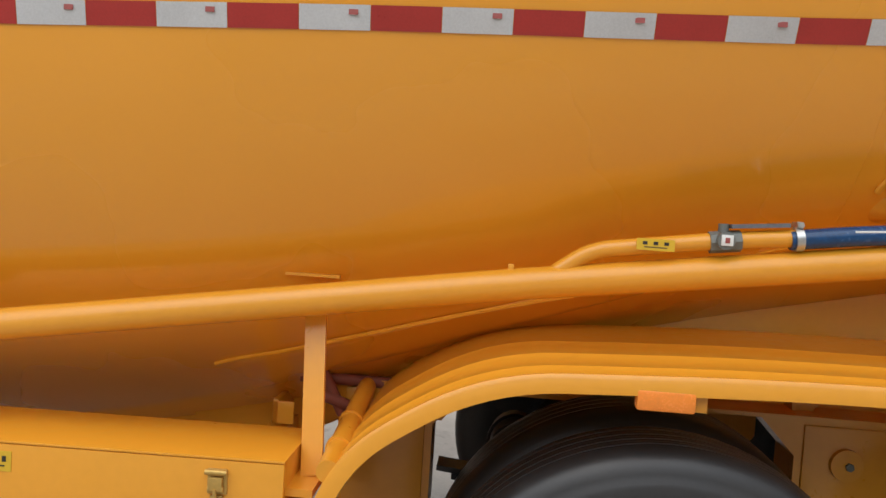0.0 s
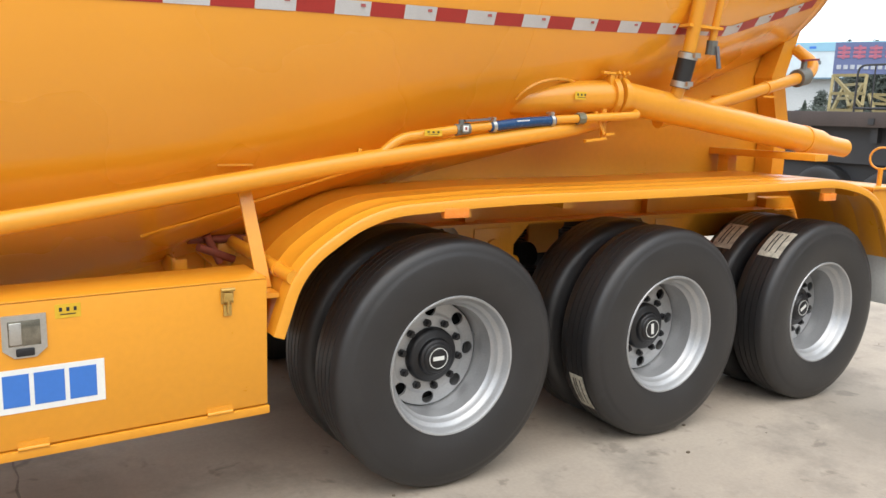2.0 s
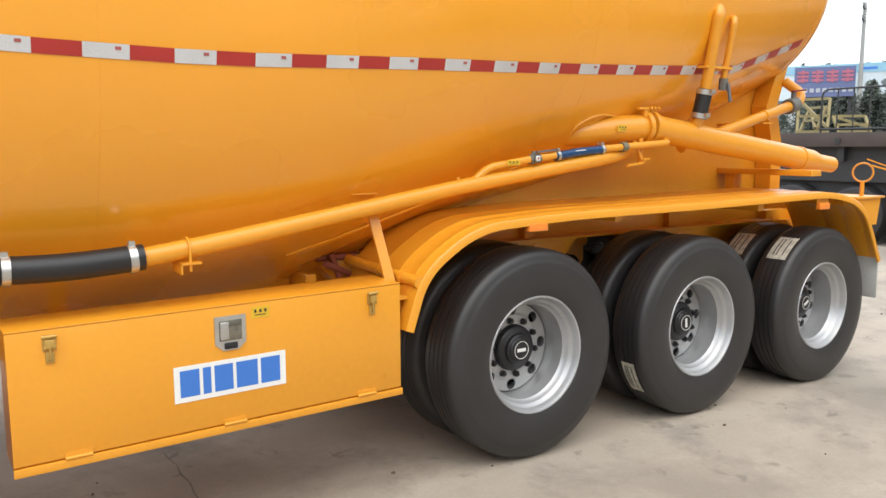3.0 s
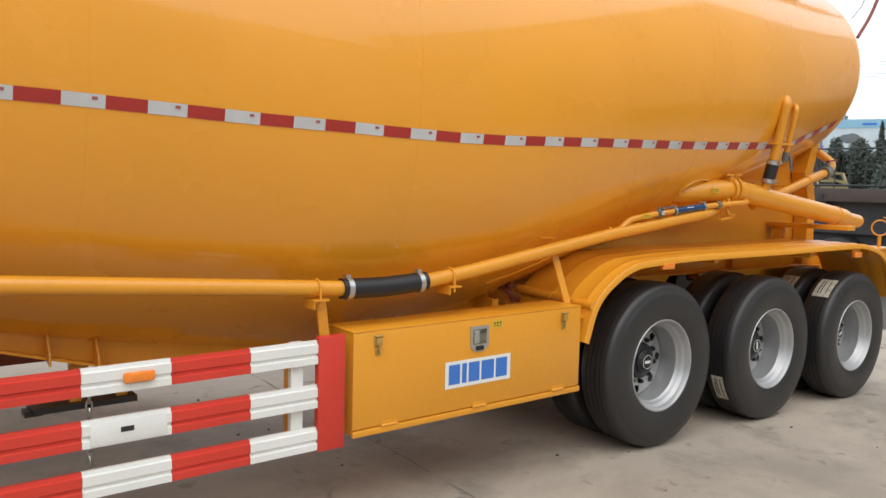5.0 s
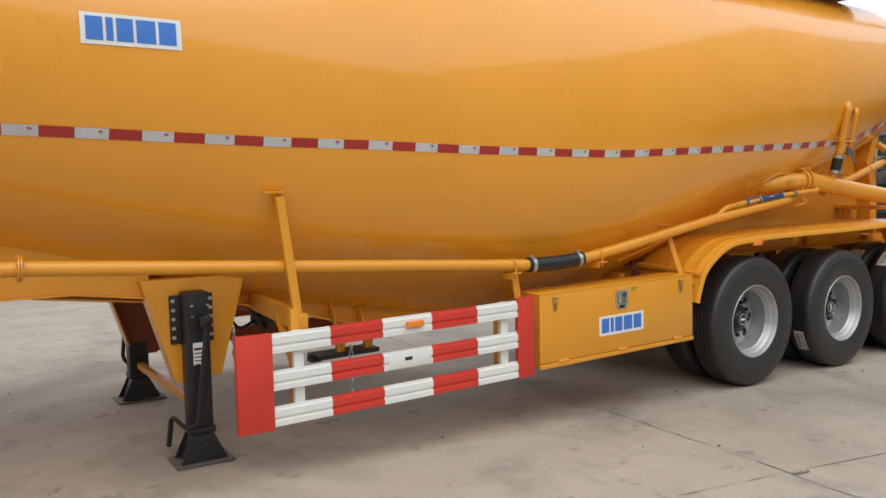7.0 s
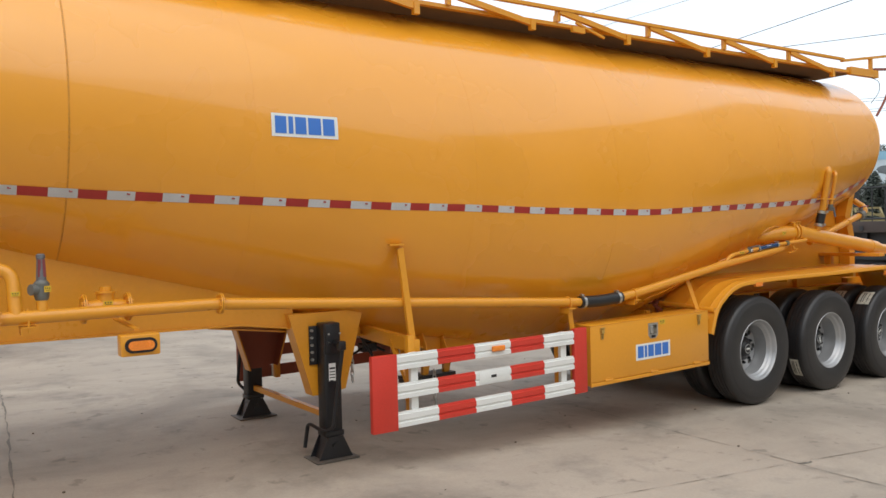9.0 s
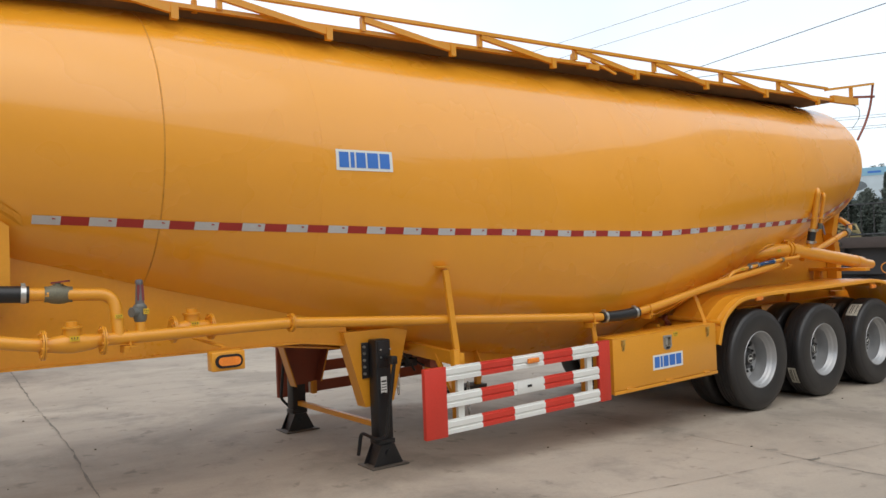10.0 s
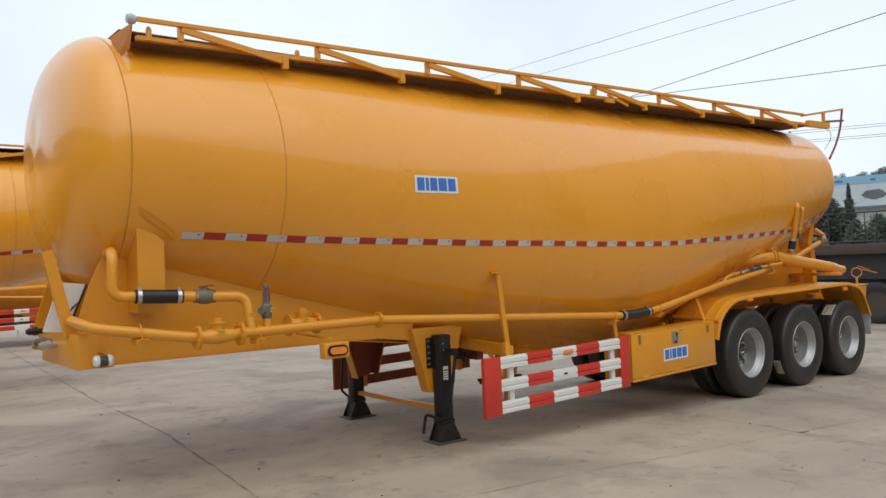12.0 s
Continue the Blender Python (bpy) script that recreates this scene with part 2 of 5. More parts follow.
def flange(bm, c, d, r, t, bolts=8):
    """A bolted flange pair at c along d."""
    c, d = Vector(c), Vector(d).normalized()
    u = d.orthogonal().normalized()
    v = d.cross(u)
    for s in (-1, 1):
        cyl(bm, c + d * s * t * 0.15, c + d * s * t, r, 28)
    for k in range(bolts):
        a = k * math.tau / bolts + 0.2
        p = c + (u * math.cos(a) + v * math.sin(a)) * r * 0.82
        cyl(bm, p - d * t * 1.9, p + d * t * 1.9, r * 0.085, 6)
    return bm


def clamp(bm, c, d, r):
    """A worm-drive hose clip with its screw."""
    c, d = Vector(c), Vector(d).normalized()
    w = 0.004 + r * 0.2
    cyl(bm, c - d * w, c + d * w, r + 0.003, 24)
    side = d.cross(Vector((0, 0, 1))).normalized()
    top = c + Vector((0, 0, r + 0.008)) - side * 0.006
    cyl(bm, top - side * 0.022, top + side * 0.022, 0.0075, 8)
    box(bm, -w * 0.8, w * 0.8, -0.010, 0.010, -0.008, 0.006, m=Matrix.Translation(c + Vector((0, 0, r + 0.009))))
    return bm

# ---- ground ----
def lie(x, y=0.0):
    """Height of the yard, bent to fit the camera's view: it falls gently towards the rear of the trailer, with a low
    crown under the legs.
    """
    x = min(max(x, -14), 14)
    crown = 0.075 * min(max(y / 2.5, 0), max((6 - y) / 3.5, 0), 1) * min(max((-x - 1.5) / 2, 0), max((x + 14) / 6, 0), 1)
    return crown - 0.014 - 0.016 * x if x > 0 else crown - 0.014 - 0.0373 * x if x > -4.4 else crown + 0.15 - 0.016 * (x + 4.4)


def ground():
    g = thing("ground", "pale worn concrete yard with joints, cracks and dark stains", "ground", kind="structure")
    bm = bmesh.new()
    # fine sheet near the trailer, one coarse sheet to the horizon
    xs = [-900, -300, -100, -40, -14, -8, -4.4, -3.5, -1.5, 0, 14, 40, 100, 300, 900]
    ys = [-900, -300, -100, -40, -10, 0, 2.5, 6, 20, 40, 100, 300, 900]
    v = [[bm.verts.new((x, y, lie(x, y))) for y in ys] for x in xs]
    for i in range(len(xs) - 1):
        for j in range(len(ys) - 1):
            bm.faces.new((v[i][j], v[i + 1][j], v[i + 1][j + 1], v[i][j + 1]))
    part("concrete_sheet", bm, concrete_mat, g, smooth=False)
    joint = material("joint_filler", (0.18, 0.158, 0.13), 0.9, vary=0.35, scale=3, grain=40)

    def crack(points, w, seed, stray=0.009):
        rng = random.Random(seed)
        bm = bmesh.new()
        prev = None
        for (x0, y0), (x1, y1) in zip(points, points[1:]):
            n = max(2, int(math.hypot(x1 - x0, y1 - y0) / 0.12))
            for i in range(n + 1):
                t = i / n
                nx, ny = -(y1 - y0), x1 - x0
                k = math.hypot(nx, ny)
                o = rng.uniform(-stray, stray)
                ww = w * rng.choice((0.15, 0.3, 0.5, 0.7, 0.9, 1.1, 1.3))
                c = Vector((x0 + (x1 - x0) * t + nx / k * o, y0 + (y1 - y0) * t + ny / k * o, 0))
                c.z = lie(c.x, c.y) + 0.004
                e = Vector((nx / k, ny / k, 0)) * ww / 2
                cur = (bm.verts.new(c - e), bm.verts.new(c + e))
                if prev:
                    bm.faces.new((prev[0], cur[0], cur[1], prev[1]))
                prev = cur
        bmesh.ops.recalc_face_normals(bm, faces=bm.faces)
        part("crack", bm, joint, g, smooth=False)

    crack([(-4.9, 24), (-5.40, 16.5), (-5.88, 9.0), (-6.13, 5.5), (-6.26, 3.5), (-6.38, 2.0), (-6.55, 0.02), (-7.05, -8)], 0.018, 1)
    crack([(-1.3, 9), (-1.6, 0.37), (-1.66, -0.6), (-1.68, -1.19), (-1.72, -1.5), (-1.74, -1.87), (-1.9, -8)], 0.009, 2)
    crack([(9, -2.2), (-0.9, -1.51), (-1.7, -1.4), (-2.92, -1.27), (-5.0, -1.0), (-12, -0.2)], 0.006, 3, 0.0015)
    crack([(-14, 4.9), (-6.3, 4.6), (2, 4.5), (12, 4.6)], 0.006, 4)
    crack([(-1.71, -1.43), (-1.62, -1.455), (-1.56, -1.44)], 0.03, 5)
    # grit and leaf crumbs
    rng = random.Random(9)
    bm = bmesh.new()
    for _ in range(130):
        x, y, s = rng.uniform(-9, 6), rng.uniform(-4, 5), rng.uniform(0.003, 0.009)
        box(bm, x - s, x + s, y - s * 0.7, y + s * 0.7, lie(x, y) - 0.002, lie(x, y) + s)
    tagged(part("grit", bm, material("grit_brown", (0.13, 0.10, 0.07), 0.9, vary=0.3), g, smooth=False), kind="stuff")


ground()

# ---- the tanker trailer ----
MID_Y = 1.30
TOP = 3.60
FRONT, REAR = -7.36, 2.84
# station, half width, belly height
SHAPE = [(-7.36, 1.05, 1.69), (-6.97, 1.12, 1.62), (-6.28, 1.235, 1.455), (-5.5, 1.285, 1.27), (-3.5, 1.315, 0.778), (-2.5, 1.325, 0.62), (-2.05, 1.325, 0.585), (-1.6, 1.325, 0.63), (-0.87, 1.31, 0.783), (0.1, 1.272, 1.09), (0.8, 1.252, 1.235), (1.3, 1.225, 1.34), (1.9, 1.17, 1.52), (2.84, 1.07, 1.86)]


def shape_at(x):
    """Half width, half height and centre height of the tank at x, smoothed over the stations."""
    x = min(max(x, FRONT), REAR)
    acc = [0.0, 0.0]
    for d in (-0.3, -0.15, 0.0, 0.15, 0.3):
        q = min(max(x + d * min(1, (x - FRONT) / 0.3, (REAR - x) / 0.3), FRONT), REAR)
        for (x0, a0, z0), (x1, a1, z1) in zip(SHAPE, SHAPE[1:]):
            if q <= x1:
                t = (q - x0) / (x1 - x0)
                acc[0] += (a0 + (a1 - a0) * t) / 5
                acc[1] += (z0 + (z1 - z0) * t) / 5
                break
    return acc[0], (TOP - acc[1]) / 2, (TOP + acc[1]) / 2


def ripple(x, z):
    """Shallow wave of the rolled sheet."""
    return -0.0014 * (1 + math.sin(1.7 * x - 1.9 * z + 2))


def on_tank(x, z, out=0.0):
    """The near side of the tank at x and height z."""
    a, b, c = shape_at(x)
    out += ripple(x, z)
    return Vector((x, MID_Y - (a + out) * math.sqrt(max(1 - ((z - c) / (b + out)) ** 2, 0)), z))


def build_tank(trailer):
    tank = tagged(new("tank"), "glossy orange-yellow steel tank with V-shaped belly")
    tank.parent = trailer
    SEG = 144

    def ring(bm, x, at, k=1.0, out=0.0):
        a, b, c = shape_at(at)
        rows = []
        for n in range(SEG):
            co, si = math.cos(n * math.tau / SEG), math.sin(n * math.tau / SEG)
            o = out + ripple(at, c + b * si) * k
            rows.append(bm.verts.new((x + (1 - k) * 0.010 * math.sin(4.4 * co + 1) * math.sin(3.1 * si * k + 5 * k), MID_Y - (a * k + o) * co, c + (b * k + o) * si)))
        return rows

    def skin(bm, rings):
        fs = []
        for a, b in zip(rings, rings[1:]):
            for k in range(SEG):
                fs.append(bm.faces.new((a[k], b[k], b[(k + 1) % SEG], a[(k + 1) % SEG])))
        return fs

    seams = [FRONT, -6.27, -5.2, -3.5, -2.0, 0.45, REAR]
    for x0, x1 in zip(seams, seams[1:]):
        bm = bmesh.new()
        n = max(4, int((x1 - x0) / 0.08))
        skin(bm, [ring(bm, x0 + (x1 - x0) * i / n, x0 + (x1 - x0) * i / n) for i in range(n + 1)])
        bmesh.ops.recalc_face_normals(bm, faces=bm.faces)
        part("shell_course", bm, tank_paint, tank)
    for x, s, deep in ((FRONT, -1, 0.40), (REAR, 1, 0.40)):
        bm = bmesh.new()
        rings = []
        for i in range(19):
            a = i / 18 * math.pi / 2
            # rounded knuckle, shallow crown
            rings.append(ring(bm, x + s * deep * math.sin(a) ** 1.15, x, max(max(math.cos(a), 0.0) ** 0.62, 0.004)))
        skin(bm, rings)
        bmesh.ops.recalc_face_normals(bm, faces=bm.faces)
        part("dish_end", bm, tank_paint, tank)
    for x in seams:
        w = 0.004 if x in (FRONT, -6.27) else 0.0015
        bm = bmesh.new()
        rings = [ring(bm, x + dx, x, 1.0, h) for dx, h in ((-1.6 * w, -0.002), (-w, w * 0.5), (w, w * 0.5), (1.6 * w, -0.002))]
        skin(bm, rings)
        bmesh.ops.recalc_face_normals(bm, faces=bm.faces)
        part("weld_seam", bm, seam_paint if w > 0.003 else tank_paint, tank)
    # doubler pad over the saddle, with its weld edge
    top = lambda x: 1.058 + (x + 1.085) * 0.287
    low = lambda x: 0.91 + (x + 1.155) * 0.345
    bm = bmesh.new()
    n, m = 26, 8
    grid = []
    for i in range(n + 1):
        row = []
        for k in range(m + 1):
            u = k / m
            x = -1.125 + 1.62 * i / n + 0.04 * abs(2 * u - 1) ** 4 * (1 if i == 0 else 0)
            z = low(x) + (top(x) - low(x)) * u
            h = -0.001 if i in (0, n) or k in (0, m) else 0.007
            row.append(bm.verts.new(on_tank(x, z, h)))
        grid.append(row)
    for a, b in zip(grid, grid[1:]):
        for k in range(m):
            bm.faces.new((a[k], b[k], b[k + 1], a[k + 1]))
    bmesh.ops.recalc_face_normals(bm, faces=bm.faces)
    part("doubler_pad", bm, tank_paint, tank)
    bm = tube(bmesh.new(), [on_tank(x, z, 0.004) for x, z in [(-1.14, 1.042), (-1.10, 1.056), (-1.06, 1.068)]] + [on_tank(-1.06 + 0.1 * k, top(-1.06 + 0.1 * k) - 0.002 - 0.07 * max(0.1 * k - 0.42, 0) ** 2, 0.008) for k in range(1, 11)], 0.006, 6)
    part("pad_weld", bm, tank_paint, tank)
    return tank


STRIP = [(-7.374, 2.057), (-6.713, 2.022), (-6.108, 1.988), (-5.486, 1.965), (-4.680, 1.940), (-3.590, 1.907), (-2.800, 1.874), (-2.167, 1.859), (-1.746, 1.856), (-1.445, 1.861), (-1.139, 1.874), (-0.682, 1.894), (-0.221, 1.912), (0.230, 1.930), (0.670, 1.951), (0.974, 1.967), (1.270, 1.985), (1.570, 2.007), (1.900, 2.030), (2.380, 2.161), (2.900, 2.307)]


def strip_z(x):
    """Height of the middle of the reflective band."""
    for (x0, z0), (x1, z1) in zip(STRIP, STRIP[1:]):
        if x <= x1:
            return z0 + (z1 - z0) * (x - x0) / (x1 - x0)
    return STRIP[-1][1]


def build_tape(trailer):
    """Red and white reflective strips along the side, each 0.15 m long."""
    band = tagged(new("reflective_band"), "red and white reflective tape strips")
    band.parent = trailer
    def start(k):
        return -1.593 + 0.1540 * (k + 6) if k < -6 else -0.682 + (0.1517 if k < 0 else 0.150) * k

    for k in range(-41, 23):
        x0 = start(k)
        red = k % 2 == 0
        bm = bmesh.new()
        v = []
        for i in range(4):
            x = x0 + (start(k + 1) - x0 - 0.0012) * i / 3
            row = []
            for j in range(3):
                xx = min(x, REAR)
                z = strip_z(xx) - 0.025 + 0.05 * j / 2
                p = on_tank(xx, z, 0.003)
                p.x = x
                if x > REAR:
                    p.y += (x - REAR) ** 2 * 1.2
                row.append(bm.verts.new(p))
            v.append(row)
        for i in range(3):
            for j in range(2):
                bm.faces.new((v[i][j], v[i + 1][j], v[i + 1][j + 1], v[i][j + 1]))
        strip = part("red_strip" if red else "white_strip", bm, tape_red if red else tape_white, band)
        if not red:
            xm = x0 + 0.115
            p = on_tank(xm, strip_z(xm) + 0.010, 0.0045)
            bm = boxes((xm - 0.010, xm + 0.010, p.y - 0.0006, p.y + 0.0006, p.z - 0.005, p.z + 0.006))
            part("red_print_mark", bm, red_print, strip, smooth=False)


def build_wheel(name):
    """A dual-tyre hub: outer face at local y 0, axle along y."""
    w = tagged(new(name), "dual black truck tyres on a silver steel rim")
    tyre = [(0.299, 0.034), (0.303, 0.021), (0.335, 0.008), (0.365, 0.003), (0.372, 0.002), (0.40, -0.001), (0.43, -0.001), (0.455, 0.001), (0.468, 0.003), (0.478, 0.0055), (0.485, 0.0095), (0.496, 0.0125), (0.508, 0.0165), (0.520, 0.0235), (0.530, 0.033), (0.537, 0.047)]
    tread = []
    for g in (0.082, 0.118, 0.154, 0.190):
        tread += [(0.540, g - 0.003), (0.533, g - 0.002), (0.533, g + 0.002), (0.540, g + 0.003)]
    side = [(r, 0.272 - y) for r, y in reversed(tyre)]
    prof = tyre + tread + side + [(0.293, 0.24), (0.293, 0.036)]
    for i, y in enumerate((0.0, 0.325)):
        bm = lathe(bmesh.new(), prof, 72, closed=True)
        bmesh.ops.translate(bm, vec=(0, y, 0), verts=bm.verts)
        part("tyre", bm, rubber, w)
    # rim barrel and recessed disc
    rim = [(0.296, 0.036), (0.304, 0.022), (0.300, 0.016), (0.293, 0.018), (0.286, 0.030), (0.282, 0.048), (0.276, 0.060), (0.266, 0.066), (0.262, 0.074), (0.256, 0.092), (0.247, 0.100), (0.246, 0.112), (0.245, 0.150), (0.2425, 0.158), (0.242, 0.168), (0.2425, 0.270), (0.239, 0.292), (0.237, 0.300), (0.252, 0.305), (0.256, 0.11), (0.275, 0.07), (0.29, 0.055)]
    rim_ob = part("rim", lathe(bmesh.new(), rim, 72, closed=True), steel_rim, w, "silver painted steel rim")
    bm = bmesh.new()
    # disc: ring from hub bore to barrel, pierced by eight round holes
    n = 168
    def disc_y(r):
        return 0.217 + 0.006 * min(max((r - 0.170) / 0.010, 0), 1) + 0.04 * min(max((r - 0.2345) / 0.0055, 0), 1)
    radii = [0.118, 0.130, 0.142, 0.152, 0.160] + [0.166 + 0.0055 * k for k in range(13)] + [0.2345, 0.237, 0.240]
    vv = [[bm.verts.new((r * math.cos(k * math.tau / n), disc_y(r), r * math.sin(k * math.tau / n))) for k in range(n)] for r in radii]
    for i in range(len(radii) - 1):
        rm = (radii[i] + radii[i + 1]) / 2
        for k in range(n):
            a = (k + 0.5) * math.tau / n
            hit = False
            for h in range(8):
                ha = h * math.tau / 8
                dx, dz = rm * math.cos(a) - 0.2005 * math.cos(ha), rm * math.sin(a) - 0.2005 * math.sin(ha)
                hit |= dx * dx + dz * dz < 0.0295 ** 2
            if not hit:
                bm.faces.new((vv[i][k], vv[i][(k + 1) % n], vv[i + 1][(k + 1) % n], vv[i + 1][k]))
    loose = [x for x in bm.verts if not x.link_faces]
    bmesh.ops.delete(bm, geom=loose, context="VERTS")
    # pull the rim of every hole into a true circle and turn it inwards
    edge = {}
    for e in bm.edges:
        if e.is_boundary:
            for q in e.verts:
                r = math.hypot(q.co.x, q.co.z)
                if 0.162 < r < 0.2338:
                    edge[q] = 1
    for q in edge:
        best = min(range(8), key=lambda h: (q.co.x - 0.2005 * math.cos(h * math.tau / 8)) ** 2 + (q.co.z - 0.2005 * math.sin(h * math.tau / 8)) ** 2)
        c = Vector((0.2005 * math.cos(best * math.tau / 8), 0, 0.2005 * math.sin(best * math.tau / 8)))
        d = Vector((q.co.x, 0, q.co.z)) - c
        d = d.normalized() * 0.0295
        q.co.x, q.co.z = c.x + d.x, c.z + d.z
    ext = bmesh.ops.extrude_edge_only(bm, edges=[e for e in bm.edges if e.is_boundary])
    bmesh.ops.translate(bm, vec=(0, 0.012, 0), verts=[q for q in ext["geom"] if isinstance(q, bmesh.types.BMVert)])
    part("wheel_disc", bm, steel_rim, w, "silver disc with eight round holes")
    # black disc puts the shade inside the holes into colour
    part("disc_back", lathe(bmesh.new(), [(0.235, 0.303), (0.235, 0.308), (0.05, 0.308), (0.05, 0.303)], 40, closed=True), hole_shade, w)
    part("valve_stem", tube(bmesh.new(), [(0.222, 0.28, 0.06), (0.230, 0.24, 0.062), (0.2325, 0.21, 0.064)], 0.003, 8), steel_rim, w)
    # hub, nuts and cap
    part("hub", lathe(bmesh.new(), [(0.002, 0.300), (0.124, 0.300), (0.124, 0.226), (0.121, 0.196), (0.116, 0.186), (0.106, 0.180), (0.090, 0.178), (0.084, 0.174), (0.081, 0.162), (0.077, 0.156), (0.068, 0.153), (0.064, 0.146), (0.057, 0.143), (0.002, 0.143)], 40), black_paint, w, "black greasy hub")
    for k in range(10):
        a = k * math.tau / 10 + 0.46
        bm = bmesh.new()
        c = Vector((0.146 * math.cos(a), 0, 0.146 * math.sin(a)))
        cyl(bm, c + Vector((0, 0.222, 0)), c + Vector((0, 0.198, 0)), 0.0175, 6)
        cyl(bm, c + Vector((0, 0.199, 0)), c + Vector((0, 0.188, 0)), 0.010, 10)
        part("wheel_nut", bm, black_paint, w)
    cap = part("hub_cap", lathe(bmesh.new(), [(0.002, 0.140), (0.046, 0.140), (0.050, 0.143), (0.050, 0.149), (0.002, 0.149)], 36), black_paint, w, "black round cap with a white mark")
    part("cap_ring", lathe(bmesh.new(), [(0.0465, 0.1385), (0.0465, 0.141), (0.0435, 0.141), (0.0435, 0.1385)], 36, closed=True), white_paint, cap)
    bm = boxes((-0.028, 0.028, 0.1385, 0.140, -0.009, 0.009))
    part("cap_mark", bm, white_paint, cap, smooth=False)
    return w


latch_metal = material("latch_metal", (0.52, 0.33, 0.09), 0.36, metal=0.5, vary=0.2, scale=20, grain=120)


def build_box(trailer):
    """Steel toolbox with a drop front."""
    tb = tagged(new("toolbox"), "yellow steel toolbox with latches and a chrome lock")
    tb.parent = trailer
    x0, x1, z0, z1, deep = -2.352, -0.808, 0.448, 0.950, 0.25
    part("box_body", boxes((x0 + 0.004, x1 - 0.004, 0.012, deep, z0 + 0.004, z1 - 0.006), bevel=0.004), paint, tb)
    part("top_flange", boxes((x0, x1, 0.0, deep + 0.004, z1 - 0.006, z1), bevel=0.002), paint, tb)
    part("front_door", boxes((x0 + 0.001, x1 - 0.001, 0.0, 0.012, 0.484, z1 - 0.0075), bevel=0.002), paint, tb)
    part("bottom_lip", boxes((x0, x1 + 0.005, -0.006, 0.012, z0, 0.478), bevel=0.002), paint, tb)
    for x in (-2.145, -1.575, -0.985):
        bm = bmesh.new()
        cyl(bm, (x - 0.045, -0.006, 0.483), (x + 0.045, -0.006, 0.483), 0.0065, 12)
        box(bm, x - 0.045, x + 0.045, -0.003, 0.0, 0.486, 0.504)
        part("hinge", bm, paint, tb)
    for x in (-2.217, -0.953):
        bm = boxes((x - 0.022, x + 0.022, -0.006, 0.0, 0.871, 0.926), (x - 0.015, x + 0.015, -0.020, -0.006, 0.881, 0.911), (x - 0.014, x + 0.014, -0.008, 0.0, 0.828, 0.868), bevel=0.002)
        cyl(bm, (x - 0.024, -0.014, 0.921), (x + 0.024, -0.014, 0.921), 0.006, 10)
        cyl(bm, (x - 0.017, -0.012, 0.884), (x + 0.017, -0.012, 0.884), 0.007, 10)
        cyl(bm, (x, -0.020, 0.886), (x, -0.016, 0.841), 0.0045, 8)
        latch = part("latch", bm, latch_metal, tb, "brassy plated toggle latch")
        # keyhole depth is only a black bar, its shade put into colour
        part("keyhole", boxes((x - 0.0025, x + 0.0025, -0.0095, -0.0075, 0.837, 0.854)), hole_shade, latch, smooth=False)
    for x in (-2.1, -1.0):
        part("mounting_arm", boxes((x - 0.03, x + 0.03, deep - 0.002, 0.80, 0.78, 0.84)), paint, tb, smooth=False)
    # recessed paddle lock
    lx, lz = -1.582, 0.845
    bm = bmesh.new()
    prism(bm, [(lx - 0.062, lz + 0.062), (lx + 0.062, lz + 0.062), (lx + 0.062, lz - 0.045), (lx + 0.03, lz - 0.072), (lx - 0.03, lz - 0.072), (lx - 0.062, lz - 0.045)], -0.006, 0.0)
    lock = part("paddle_lock", bm, zinc, tb, "chrome recessed paddle lock", smooth=False)
    part("lock_dish", boxes((lx - 0.045, lx + 0.045, -0.008, -0.006, lz - 0.034, lz + 0.045), bevel=0.0008), material("lock_dish", (0.27, 0.26, 0.22), 0.16, metal=0.9, vary=0.4, scale=20), lock)
    part("paddle", boxes((lx - 0.042, lx - 0.008, -0.014, -0.007, lz - 0.028, lz + 0.040), bevel=0.003), zinc, lock)
    part("key_cover", boxes((lx - 0.026, lx + 0.026, -0.012, -0.006, lz - 0.066, lz - 0.042), bevel=0.004), black_paint, lock)
    warning_label(tb, -1.457, 0.0, 0.905, 0.075, 0.045)
    brand_plate(tb, -1.805, -1.358, 0.0, 0.600, 0.738)
    # the box is sheared a little tail-high to fit the camera's view
    for o in tb.children_recursive:
        for v in o.data.vertices:
            v.co.z += 0.0155 * (v.co.x + 0.8) + 0.003
    return tb


def warning_label(parent, x, y, z, w, h, turn=None):
    """A small yellow sticker with a row of black bars."""
    s = part("sticker", boxes((x - w / 2, x + w / 2, y - 0.0015, y - 0.0005, z - h / 2, z + h / 2)), label_yellow, parent, "yellow sticker with black bars", smooth=False)
    bm = bmesh.new()
    for i in (-1, 0, 1):
        c = x + i * w * 0.28
        box(bm, c - w * 0.06, c + w * 0.06, y - 0.0024, y - 0.0014, z - h * 0.02, z + h * 0.26)
    box(bm, x - w * 0.3, x + w * 0.3, y - 0.0024, y - 0.0014, z - h * 0.26, z - h * 0.19)
    part("warning_print", bm, black_print, s, smooth=False)
    return s


def brand_plate(parent, x0, x1, y, z0, z1):
    """White plate with five plain blue blocks."""
    s = part("name_plate", boxes((x0, x1, y - 0.003, y - 0.0005, z0, z1)), white_paint, parent, "white plate with blue block shapes", smooth=False)
    w = x1 - x0
    for a, b in ((0.05, 0.215), (0.245, 0.315), (0.345, 0.51), (0.54, 0.735), (0.765, 0.945)):
        part("blue_block", boxes((x0 + w * a, x0 + w * b, y - 0.004, y - 0.0028, z0 + (z1 - z0) * 0.14, z1 - (z1 - z0) * 0.12)), blue_print, s, smooth=False)


